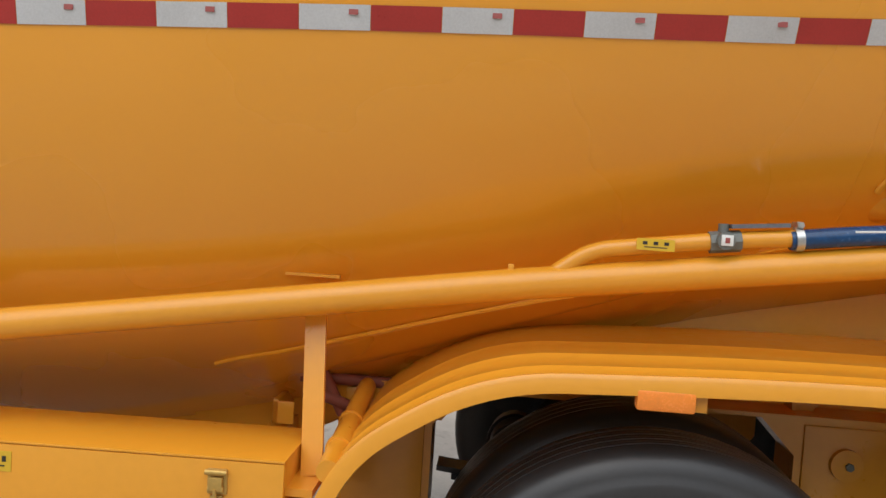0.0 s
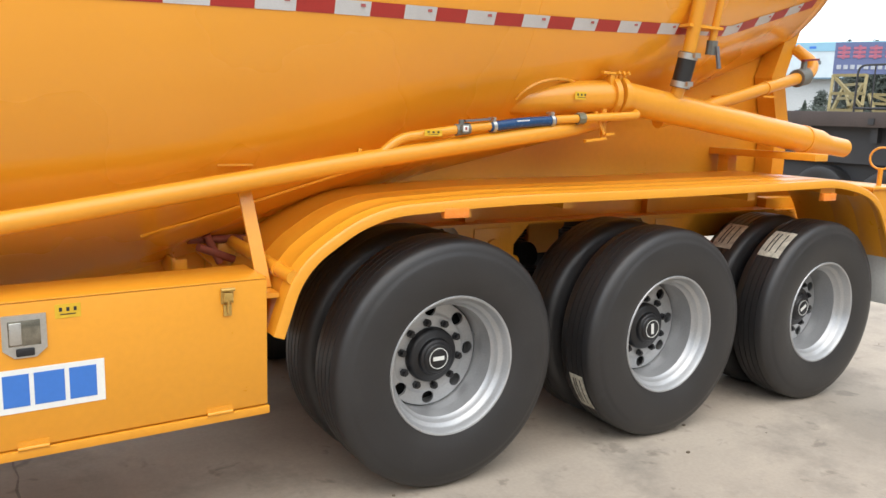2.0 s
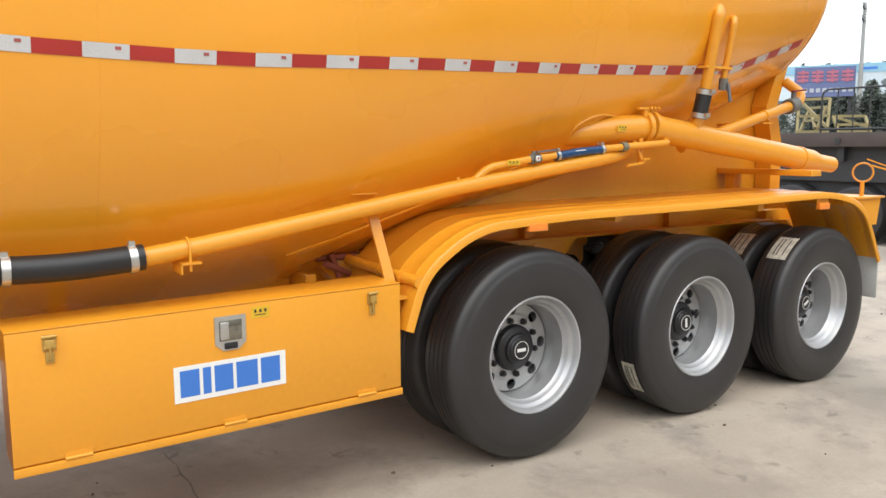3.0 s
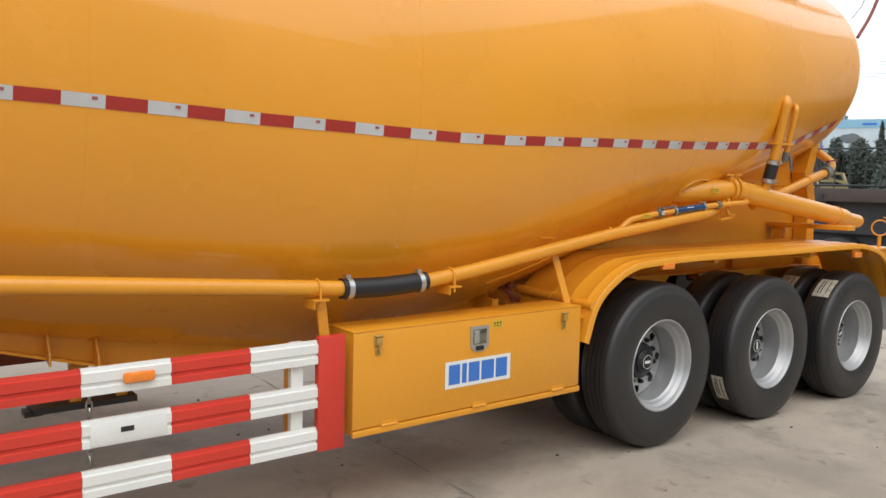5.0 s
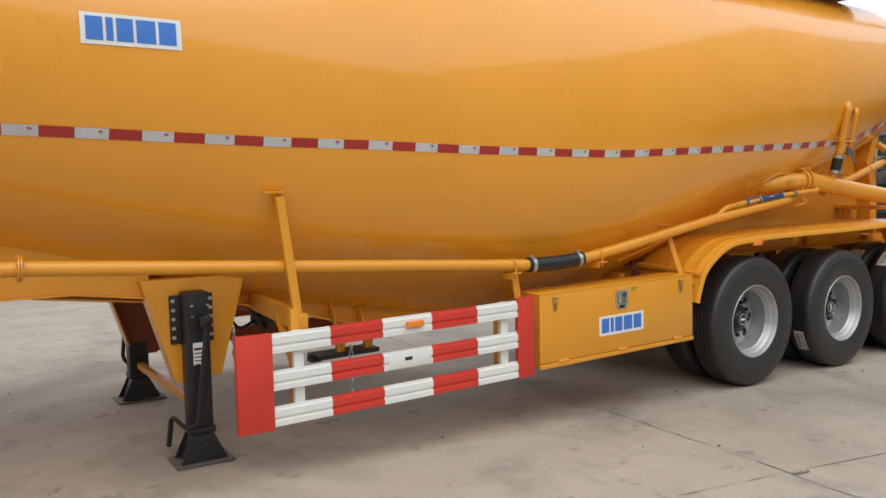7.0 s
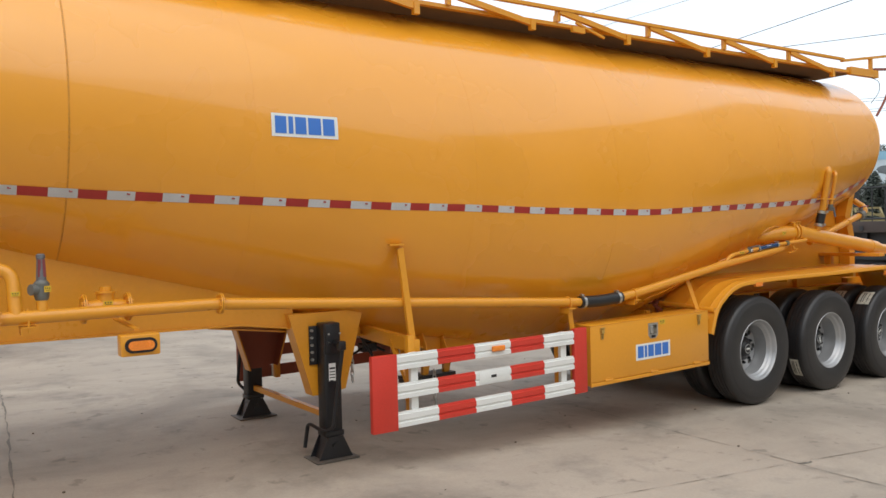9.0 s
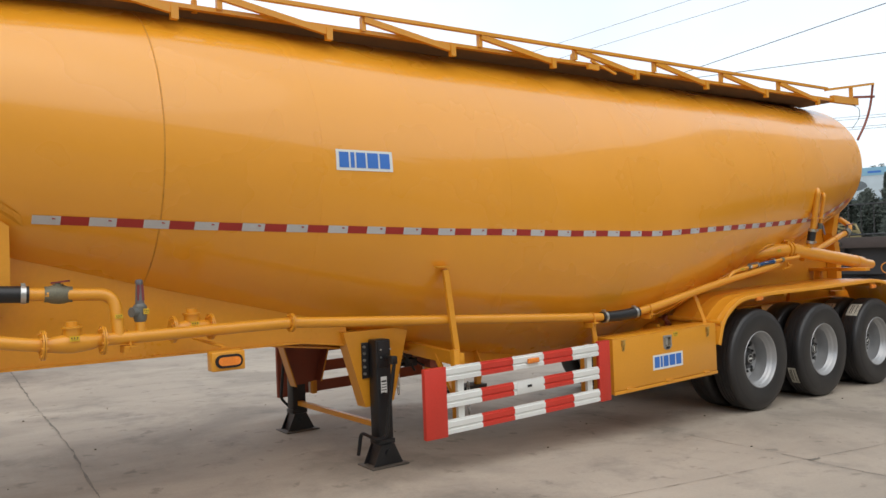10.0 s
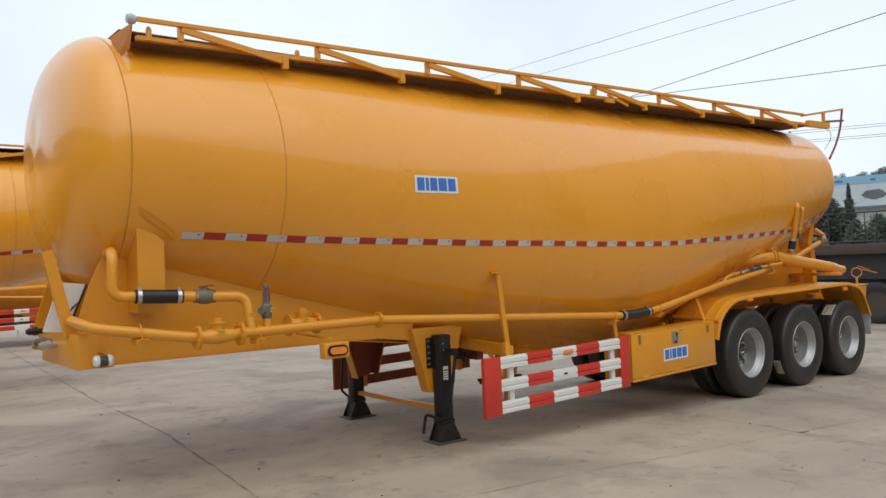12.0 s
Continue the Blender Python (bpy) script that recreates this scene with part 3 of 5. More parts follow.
def build_guard(trailer, far=False):
    g = tagged(new("side_guard"), "far-side guard rails seen from their primed back" if far else "red and white striped steel side guard rails")
    g.parent = trailer
    cuts = [-4.224, -3.876, -3.541, -3.20, -2.86, -2.535]
    for z0, z1 in ((0.800, 0.908), (0.599, 0.707), (0.404, 0.512)):
        h = z1 - z0
        for i, (a, b) in enumerate(zip(cuts, cuts[1:])):
            bm = bmesh.new()
            # pressed profile with a shallow centre groove
            prof = [(0.018, z0), (0.0, z0 + 0.004), (0.0, z0 + h * 0.30), (0.010, z0 + h * 0.36), (0.010, z0 + h * 0.44), (0.0, z0 + h * 0.50), (0.0, z1 - h * 0.16), (0.010, z1 - h * 0.12), (0.012, z1), (0.030, z1), (0.030, z0)]
            va = [bm.verts.new((a, y, z)) for y, z in prof]
            vb = [bm.verts.new((b - 0.001, y, z)) for y, z in prof]
            n = len(prof)
            for k in range(n):
                bm.faces.new((va[k], vb[k], vb[(k + 1) % n], va[(k + 1) % n]))
            bm.faces.new(va), bm.faces.new(vb)
            bmesh.ops.recalc_face_normals(bm, faces=bm.faces)
            part("red_rail" if i % 2 else "white_rail", bm, primer if far else red_paint if i % 2 else white_paint, g)
    for row in ((-4.424, -4.224, -0.008, 0.035, 0.392, 0.914), (-2.535, -2.397, -0.006, 0.035, 0.398, 0.925)):
        part("end_plate", boxes(row, bevel=0.004), primer if far else red_paint, g)
    for x in (-4.06, -2.625):
        part("post", boxes((x - 0.03, x + 0.03, 0.031, 0.065, 0.402, 0.906), bevel=0.003), white_paint, g)
        part("hanger", boxes((x - 0.025, x + 0.025, 0.066, 0.12, 0.40, 1.02 if x < -3 else 0.89), bevel=0.003), paint, g)
    part("side_lamp", boxes((-3.391, -3.271, -0.024, 0.0, 0.838, 0.878), bevel=0.008), amber, g, "amber side marker lamp")
    part("white_plate", boxes((-3.512, -3.22, -0.004, 0.0, 0.61, 0.698), bevel=0.001), white_paint, g)
    part("plate_mark", boxes((-3.40, -3.35, -0.0055, -0.0038, 0.648, 0.668)), black_print, g, smooth=False)
    if far:
        for o in g.children:
            o.data.transform(Matrix.Translation((0, 2 * MID_Y, 0)) @ Matrix.Diagonal((1, -1, 1, 1)))
            o.data.flip_normals()


def build_fender(trailer, y0, y1, name):
    f = tagged(new(name), "long ribbed yellow sheet-metal fender over three axles")
    f.parent = trailer
    line = bent([(-0.785, 0, 0.735), (-0.70, 0, 0.985), (-0.40, 0, 1.18), (0.2, 0, 1.212), (1.3, 0, 1.222), (2.66, 0, 1.245), (3.06, 0, 1.145), (3.305, 0, 0.735)], 0.22, 8)
    w = y1 - y0
    # cross profile: rolled outer lip, then shallow steps
    cross = [(0.012, -0.038), (0.0, -0.036), (0.0, -0.005), (0.006, 0.004), (0.070, 0.004), (0.074, 0.0065), (0.078, 0.0072), (0.082, 0.0068), (0.088, 0.005), (0.202, 0.006), (0.206, 0.0085), (0.210, 0.0092), (0.214, 0.0088), (0.220, 0.007), (0.352, 0.008), (0.356, 0.0105), (0.360, 0.0112), (0.364, 0.0108), (0.370, 0.009), (w, 0.012)]
    if y0 > MID_Y:
        cross = [(w - a, b) for a, b in cross]
    bm = bmesh.new()
    rows = []
    for i, p in enumerate(line):
        d = (line[min(i + 1, len(line) - 1)] - line[max(i - 1, 0)]).normalized()
        nrm = Vector((-d.z, 0, d.x))
        rows.append([bm.verts.new(p + Vector((0, y0 + a, 0)) + nrm * b) for a, b in cross])
    for a, b in zip(rows, rows[1:]):
        for k in range(len(cross) - 1):
            bm.faces.new((a[k], b[k], b[k + 1], a[k + 1]))
    bmesh.ops.recalc_face_normals(bm, faces=bm.faces)
    bmesh.ops.solidify(bm, geom=bm.faces[:], thickness=0.003)
    part("fender_sheet", bm, paint, f)
    part("mud_flap", boxes((3.300, 3.312, y0 + 0.02, y1, 0.45, 0.745), bevel=0.002), mud_flap, f, "grey rubber mud flap")
    if y0 < MID_Y:
        for x in (-0.02, 2.52):
            part("side_lamp", boxes((x - 0.06, x + 0.06, y0 - 0.002, y0 + 0.03, 1.132, 1.175), bevel=0.006), amber, f, "amber side marker lamp")
            part("lamp_bracket", boxes((x - 0.05, x + 0.09, y0 + 0.03, y0 + 0.036, 1.13, 1.20)), paint, f)
        # round stay that carries the front of the fender
        bm = bmesh.new()
        near, far_end = Vector((-0.712, y0 + 0.01, 0.943)), Vector((-0.742, 0.75, 0.985))
        run = (far_end - near).normalized()
        cyl(bm, near, far_end, 0.026, 18)
        for k in (0.13, 0.32):
            cyl(bm, near + run * k, near + run * (k + 0.015), 0.031, 18)
        part("stay_tube", bm, paint, f)
    for x in (0.65, 1.95, 2.95):
        part("stay", boxes((x - 0.03, x + 0.03, y0 + 0.1, 1.25, 1.14, 1.19)), paint, f)


def build_leg(trailer, x, y, side):
    """Landing leg: yellow bracket, black telescopic column, hinged foot."""
    leg = tagged(new("landing_leg"), "black landing leg bolted to a yellow bracket")
    leg.parent = trailer
    s = -1 if side == "near" else 1
    foot_z = 0.1373 if side == "near" else 0.181
    a, b = sorted((y - s * 0.075, y - s * 0.20))
    outline = [(x - 0.28, 1.24), (x + 0.33, 1.24), (x + 0.17, 0.56), (x + 0.04, 0.53), (x - 0.10, 0.53)]
    if side == "near":
        part("bracket", prism(bmesh.new(), outline, a, b), paint, leg, "tapered yellow box bracket", smooth=False)
    else:
        # open channel: primed back, yellow flanges with primed inner faces
        part("bracket", prism(bmesh.new(), outline, b - 0.010, b), primer, leg, "tapered channel bracket, primed inside", smooth=False)
        for p, q, d in ((outline[0], outline[4], 1), (outline[1], outline[2], -1)):
            bm = bmesh.new()
            prism(bm, [p, q, (q[0] + d * 0.012, q[1]), (p[0] + d * 0.012, p[1])], a, b - 0.012)
            part("bracket_flange", bm, paint, leg, smooth=False)
            bm = bmesh.new()
            prism(bm, [(p[0] + d * 0.014, p[1]), (q[0] + d * 0.014, q[1]), (q[0] + d * 0.017, q[1]), (p[0] + d * 0.017, p[1])], a + 0.004, b - 0.012)
            part("primed_face", bm, primer, leg, smooth=False)
    part("side_flange", boxes((x - 0.125, x + 0.125, y - 0.006 - s * 0.066, y + 0.006 - s * 0.066, 0.80, 1.13), bevel=0.003), black_paint, leg)
    part("outer_tube", boxes((x - 0.068, x + 0.068, y - 0.062, y + 0.062, 0.24, 1.16), bevel=0.012), black_paint, leg)
    part("gear_cover", boxes((x - 0.058, x + 0.058, y + s * 0.062 - 0.012, y + s * 0.062 + 0.012, 0.90, 1.15), bevel=0.006), black_paint, leg)
    part("inner_tube", boxes((x - 0.052, x + 0.052, y - 0.048, y + 0.048, 0.10, 0.26), bevel=0.008), black_paint, leg)
    bm = bmesh.new()
    box(bm, x - 0.075, x + 0.075, y - 0.069, y + 0.069, 0.20, 0.245, bevel=0.004)
    part("tube_collar", bm, black_paint, leg)
    bm = bmesh.new()
    for yy in (y - 0.078, y + 0.070):
        prism(bm, [(x - 0.135, 0.016), (x + 0.135, 0.016), (x + 0.06, 0.20), (x - 0.06, 0.20)], yy, yy + 0.008)
    cyl(bm, (x, y - 0.09, 0.125), (x, y + 0.09, 0.125), 0.026, 18)
    bar(bm, (x - 0.10, y, 0.014), (x - 0.052, y, 0.19), 0.13, 0.008)
    bar(bm, (x + 0.10, y, 0.014), (x + 0.052, y, 0.19), 0.13, 0.008)
    foot = part("foot", bm, black_paint, leg)
    part("foot_plate", boxes((x - 0.17, x + 0.17, y - 0.12, y + 0.12, 0.0, 0.014), bevel=0.003), material("worn_foot", (0.10, 0.085, 0.07), 0.6, vary=0.3), foot)
    for k in range(5):
        for dx in (-0.108, 0.108):
            bm = bmesh.new()
            z = 0.845 + 0.062 * k
            cyl(bm, (x + dx, y - s * 0.06, z), (x + dx, y - s * 0.06 + s * 0.012, z), 0.013, 6)
            part("bolt", bm, zinc, leg)
    # crank folded down along the column
    if side == "near":
        way = [(x + 0.018, y - 0.17, 1.0), (x + 0.014, y - 0.19, 0.96), (x - 0.045, y - 0.13, 0.285), (x - 0.095, y - 0.07, 0.255), (x - 0.13, y + 0.11, 0.30), (x - 0.148, y + 0.135, 0.085)]
    else:
        way = [(x - 0.01, y + 0.17, 1.0), (x - 0.01, y + 0.20, 0.96), (x - 0.065, y + 0.205, 0.33), (x + 0.02, y + 0.15, 0.21)]
    part("crank", tube(bmesh.new(), way, 0.015, 12, 0.05), black_paint, leg)
    part("crank_socket", cyl(bmesh.new(), (x + 0.012, y + s * 0.06, 0.997), (x + 0.012, y + s * 0.185, 0.997), 0.021, 14), black_paint, leg)
    part("crank_joint", boxes((x - 0.02, x + 0.036, y + s * 0.185 - 0.025, y + s * 0.185 + 0.025, 0.945, 1.02), bevel=0.008), black_paint, leg)
    for dx in (-0.035, 0.055):
        for z in (1.0, 1.07):
            part("cover_bolt", cyl(bmesh.new(), (x + dx, y + s * 0.074, z), (x + dx, y + s * 0.08, z), 0.008, 8), zinc, leg)
    part("data_label", boxes((x - 0.035, x + 0.02, y + s * 0.0635 - 0.0008, y + s * 0.0635 + 0.0008, 0.67, 0.82)), white_paint, leg, "white paper data label", smooth=False)
    bm = bmesh.new()
    for k in range(5):
        box(bm, x - 0.03, x + (0.015 if k else 0.0), y + s * 0.065 - 0.0007, y + s * 0.065 + 0.0007, 0.67 + 0.025 * k, 0.678 + 0.025 * k + (0.008 if k == 4 else 0))
    part("label_bars", bm, black_print, leg, smooth=False)
    for o in leg.children_recursive:
        o.data.transform(Matrix.Translation((0, 0, foot_z)) @ Matrix.Diagonal((1, 1, (1.18 - foot_z) / 1.24, 1)))


def build_chassis(trailer):
    c = tagged(new("chassis"), "yellow welded steel chassis frame")
    c.parent = trailer
    for y in (0.66, 1.93):
        bm = bmesh.new()
        prism(bm, [(-7.58, 1.135), (-7.68, 1.385), (-7.57, 1.70), (-7.45, 1.95), (-7.10, 1.95), (-5.6, 1.58), (-4.7, 1.38), (-4.7, 1.08), (-5.10, 1.125)], y, y + 0.012)
        part("neck_side_plate", bm, paint, c, smooth=False)
    bm = bmesh.new()
    prism(bm, [(-7.60, 1.137), (-5.10, 1.123), (-4.70, 1.07), (-4.70, 1.08), (-5.10, 1.135), (-7.60, 1.149)], 0.64, 1.96)
    part("neck_bottom_plate", bm, paint, c, smooth=False)
    # gusset columns from frame to tank front
    for y0, y1 in ((0.425, 0.70), (1.90, 2.175)):
        bm = bmesh.new()
        prism(bm, [(-7.30, 1.50), (-7.105, 1.50), (-7.10, 2.0), (-7.295, 2.145)], y0, y1)
        part("column", bm, paint, c, smooth=False)
    # cap strip bent onto the shell over the column
    for s in (1, -1):
        bm = bmesh.new()
        rows = []
        for i in range(7):
            row = []
            for k in range(4):
                x = -7.305 + 0.265 * i / 6 + 0.005 * k
                z = 2.235 - 0.175 * i / 6 - 0.065 * k / 3
                q = on_tank(x, z, 0.009 if 0 < i < 6 and k < 3 else 0.002)
                row.append(bm.verts.new((q.x, q.y if s > 0 else 2 * MID_Y - q.y, q.z)))
            rows.append(row)
        for a, b in zip(rows, rows[1:]):
            for k in range(3):
                bm.faces.new((a[k], b[k], b[k + 1], a[k + 1]))
        bmesh.ops.recalc_face_normals(bm, faces=bm.faces)
        part("column_cap", bm, paint, c, smooth=False)
    # nose box with couplings
    part("nose_box", boxes((-7.73, -7.58, 0.42, 1.42, 1.15, 1.385), bevel=0.004), paint, c)
    bm = bmesh.new()
    prism(bm, [(-7.58, 1.255), (-7.47, 1.205), (-7.47, 1.213), (-7.58, 1.265)], 0.40, 0.62)
    prism(bm, [(-7.578, 1.150), (-7.49, 1.150), (-7.49, 1.158), (-7.578, 1.158)], 0.40, 0.60)
    part("wing_plate", bm, paint, c, smooth=False)
    for k, (y, m, z) in enumerate(((0.95, zinc, 1.295), (1.10, cast_iron, 1.31), (1.16, latch_metal, 1.28), (1.36, black_paint, 1.375))):
        bm = bmesh.new()
        cyl(bm, (-7.73, y, z), (-7.77, y, z), 0.022, 14)
        cyl(bm, (-7.77, y, z), (-7.80, y, z), 0.034, 6)
        cyl(bm, (-7.80, y, z), (-7.835, y, z), 0.027, 14)
        cyl(bm, (-7.835, y, z), (-7.85, y, z), 0.018, 12)
        part("coupling", bm, m, c)
    # short tubular marker lamp on the wing
    bm = bmesh.new()
    cyl(bm, (-7.60, 0.36, 1.205), (-7.545, 0.36, 1.20), 0.034, 18)
    box(bm, -7.585, -7.56, 0.36, 0.45, 1.19, 1.21)
    m1 = part("marker_body", bm, material("marker_dark", (0.04, 0.05, 0.06), 0.4), c)
    for y0, y1 in ((-7.635, -7.60), (-7.545, -7.51)):
        bm = bmesh.new()
        tube(bm, [(y0, 0.36, 1.203), ((y0 + y1) / 2, 0.36, 1.203), (y1, 0.36, 1.203)], [0.028, 0.040, 0.036] if y0 < -7.6 else [0.036, 0.040, 0.028], 18)
        part("marker_lens", bm, white_paint, m1)
    # main beams: web, flanges, following the belly
    for y in (0.80, 1.80):
        bm = bmesh.new()
        prism(bm, [(-5.3, 1.12), (-4.12, 0.98), (-3.40, 0.78), (-2.9, 0.66), (-1.2, 0.66), (-0.9, 0.80), (-0.55, 0.965), (2.95, 0.985), (2.95, 1.9), (1.0, 1.50), (-0.8, 1.1), (-1.4, 0.85), (-2.6, 0.85), (-4.0, 1.15), (-5.3, 1.4)], y, y + 0.012)
        part("beam_web", bm, paint, c, smooth=False)
        bm = bmesh.new()
        prism(bm, [(-5.3, 1.108), (-4.12, 0.968), (-3.40, 0.768), (-2.9, 0.648), (-2.9, 0.66), (-3.40, 0.78), (-4.12, 0.98), (-5.3, 1.12)], y - 0.06, y + 0.075)
        part("beam_flange", bm, paint, c, smooth=False)
        for x, zb, zt in ((-3.52, 0.80, 1.0), (-3.31, 0.745, 0.95), (-0.65, 0.99, 1.1), (0.50, 0.99, 1.22), (1.83, 0.99, 1.4)):
            bm = bmesh.new()
            v = [bm.verts.new((x + dx, y + dy, z)) for dx in (0, 0.010) for dy, z in ((0, zt), (0, zb), (-0.11, zb - 0.02), (-0.10, zb + 0.03))]
            bm.faces.new(v[:4]), bm.faces.new(v[4:])
            for k in range(4):
                bm.faces.new((v[k], v[(k + 1) % 4], v[4 + (k + 1) % 4], v[4 + k]))
            bmesh.ops.recalc_face_normals(bm, faces=bm.faces)
            part("web_stiffener", bm, paint, c, smooth=False)
    for x, z in ((-4.95, 1.12), (-3.75, 0.78), (-0.65, 0.97), (0.65, 0.99), (1.95, 0.99), (2.9, 0.99)):
        part("cross_member", boxes((x - 0.04, x + 0.04, 0.81, 1.80, z, z + 0.12)), paint if x > -3 else primer, c)
    # primer-red braces between the legs
    bm = bmesh.new()
    bar(bm, (-4.46, 0.56, 0.428), (-4.50, 1.96, 0.436), 0.042, 0.042)
    part("leg_tie", bm, paint, c)
    # rear side skirt between tank belly and fender
    for y in (0.76, 1.83):
        bm = bmesh.new()
        prism(bm, [(-1.3, 0.72), (-0.95, 0.80), (-0.5, 0.985), (1.75, 0.99), (1.95, 0.82), (2.9, 0.82), (2.93, 1.30), (2.95, 2.22), (2.55, 2.12), (1.2, 1.62), (0.0, 1.3), (-1.3, 0.9)], y, y + 0.01)
        part("rear_skirt", bm, paint, c, smooth=False)
    for y in (0.62, 1.87):
        bm = bmesh.new()
        prism(bm, [(2.86, 1.15), (2.985, 1.15), (2.985, 1.56), (2.90, 1.84), (3.06, 2.26), (2.95, 2.26), (2.77, 1.84), (2.86, 1.56)], y, y + 0.13)
        part("rear_stay", bm, paint, c, smooth=False)
    part("rear_skirt_back", boxes((2.93, 2.95, 0.77, 1.83, 1.0, 1.9)), paint, c, smooth=False)
    # pipe shelf and rear box
    part("pipe_shelf", boxes((2.40, 2.52, 0.02, 0.80, 1.352, 1.392), bevel=0.003), paint, c)
    part("shelf_foot", boxes((2.42, 2.50, 0.62, 0.70, 1.20, 1.353), bevel=0.003), paint, c)
    part("rear_bumper_box", prism(bmesh.new(), [(3.30, 1.165), (3.64, 1.160), (3.60, 0.96), (3.38, 0.965)], 0.18, 2.42), paint, c)
    part("bumper_lip", boxes((3.27, 3.67, 0.16, 2.44, 1.162, 1.178), bevel=0.003), paint, c)
    for y in (0.75, 1.75):
        part("bumper_arm", boxes((2.95, 3.40, y - 0.05, y + 0.05, 0.90, 1.06)), paint, c)
    # ring-shaped hose holder with its wing lever
    bm = tube(bmesh.new(), [(3.49 + 0.032 * math.cos(k * math.tau / 28), 0.25 - 0.062 * math.cos(k * math.tau / 28), 1.355 + 0.070 * math.sin(k * math.tau / 28)) for k in range(29)], 0.007, 10)
    cyl(bm, (3.49, 0.25, 1.176), (3.49, 0.25, 1.29), 0.016, 12)
    bar(bm, (3.508, 0.215, 1.412), (3.61, 0.0, 1.345), 0.020, 0.012)
    bar(bm, (3.50, 0.23, 1.455), (3.57, 0.09, 1.395), 0.010, 0.010)
    part("hose_ring", bm, paint, c)
    # axles and springs; unseen brake drums and chambers added to darken the gaps
    for x in (0.018, 1.335, 2.64):
        bm = bmesh.new()
        cyl(bm, (x, 0.3, 0.525), (x, 2.3, 0.525), 0.065, 20)
        part("axle", bm, black_paint, c)
        for y, inner in ((0.72, 1), (1.88, -1)):
            bm = bmesh.new()
            for k in range(9):
                e = 0.54 - 0.045 * k
                z = 0.70 - 0.019 * k
                prism(bm, [(x - e, z + 0.05 - 0.004 * k), (x, z), (x + e, z + 0.05 - 0.004 * k), (x + e, z + 0.034 - 0.004 * k), (x, z - 0.017), (x - e, z + 0.034 - 0.004 * k)], y - 0.045, y + 0.045)
            part("leaf_spring", bm, black_paint, c, smooth=False)
            part("spring_seat", boxes((x - 0.11, x + 0.11, y - 0.06, y + 0.06, 0.44, 0.55), (x - 0.10, x + 0.10, y - 0.055, y + 0.055, 0.70, 0.735), bevel=0.006), black_paint, c)
            drum = part("brake_drum", lathe(bmesh.new(), [(0.09, 0.0), (0.205, 0.0), (0.212, 0.012), (0.212, 0.19), (0.20, 0.20), (0.09, 0.20)], 40, closed=True), black_paint, c)
            drum.data.transform(Matrix.Translation((x, y - 0.06 if inner > 0 else y - 0.14, 0.538)))
            bm = bmesh.new()
            cyl(bm, (x - 0.30, y + inner * 0.14, 0.76), (x - 0.30, y + inner * 0.30, 0.76), 0.085, 24)
            cyl(bm, (x - 0.30, y + inner * 0.215, 0.76), (x - 0.30, y + inner * 0.225, 0.76), 0.095, 24)
            part("brake_chamber", bm, black_paint, c)
    # spring hangers hang from the bottom flange of the frame
    for x in (-0.68, 0.635, 1.945, 3.1):
        for y, s in ((0.64, 1), (1.96, -1)):
            bm = bmesh.new()
            a, b = sorted((y, y + s * 0.15))
            prism(bm, [(x - 0.24, 0.985), (x + 0.24, 0.985), (x + 0.14, 0.88), (x + 0.14, 0.62), (x + 0.10, 0.57), (x - 0.10, 0.57), (x - 0.14, 0.62), (x - 0.14, 0.88)], a, b)
            hanger = part("spring_hanger", bm, paint, c, smooth=False)
            a, b = sorted((y, y - s * 0.007))
            part("hanger_plate", boxes((x - 0.118, x + 0.118, a, b, 0.60, 0.972), bevel=0.003), paint, hanger)
            cyl_bm = cyl(bmesh.new(), (x, y - s * 0.006, 0.87), (x, y - s * 0.022, 0.87), 0.045, 22)
            part("pin_boss", cyl_bm, paint, hanger)
            part("pin_bolt", cyl(bmesh.new(), (x + 0.005, y - s * 0.021, 0.868), (x + 0.005, y - s * 0.03, 0.868), 0.012, 6), cast_iron, hanger)
            if x > 0:
                part("spring_eye", cyl(bmesh.new(), (x + 0.165, y + s * 0.03, 0.775), (x + 0.165, y + s * 0.13, 0.775), 0.042, 20), paint, hanger)
    for y in (0.63, 1.93):
        part("bottom_flange", boxes((-0.95, 2.95, y, y + 0.14, 0.985, 0.997)), paint, c, smooth=False)
    for x in (-0.78, 0.535, 1.845):
        bm = bmesh.new()
        box(bm, x - 0.028, x + 0.028, 0.70, 0.712, 0.997, 1.14)
        prism(bm, [(x + 0.028, 1.14), (x + 0.13, 1.14), (x + 0.028, 1.00)], 0.703, 0.711)
        part("frame_gusset", bm, paint, c, smooth=False)
    # uprights carrying pipe, toolbox and guard
    bm = bmesh.new()
    bar(bm, (-4.11, 0.11, 1.635), (-4.025, 0.11, 0.98), 0.028, 0.048, up=(1, 0, 0))
    box(bm, -4.20, -4.085, 0.085, 0.125, 1.655, 1.665)
    part("tank_strut", bm, paint, c)
    part("strut_socket", boxes((-4.06, -3.975, 0.08, 0.155, 0.84, 0.985), bevel=0.004), paint, c)
    bm = bmesh.new()
    bar(bm, (-4.02, 0.14, 0.945), (-4.05, 1.2, 1.015), 0.05, 0.10)
    bar(bm, (-4.045, 0.37, 0.955), (-4.03, 0.13, 0.62), 0.03, 0.03)
    part("strut_arm", bm, paint, c, smooth=False)
    bm = bmesh.new()
    bar(bm, (-0.815, 0.25, 1.28), (-0.775, 0.12, 0.885), 0.05, 0.012, up=(0, 1, 0))
    part("pipe_strut", bm, paint, c)
    part("pipe_strut_foot", boxes((-0.815, -0.752, 0.03, 0.20, 0.868, 0.885)), paint, c)
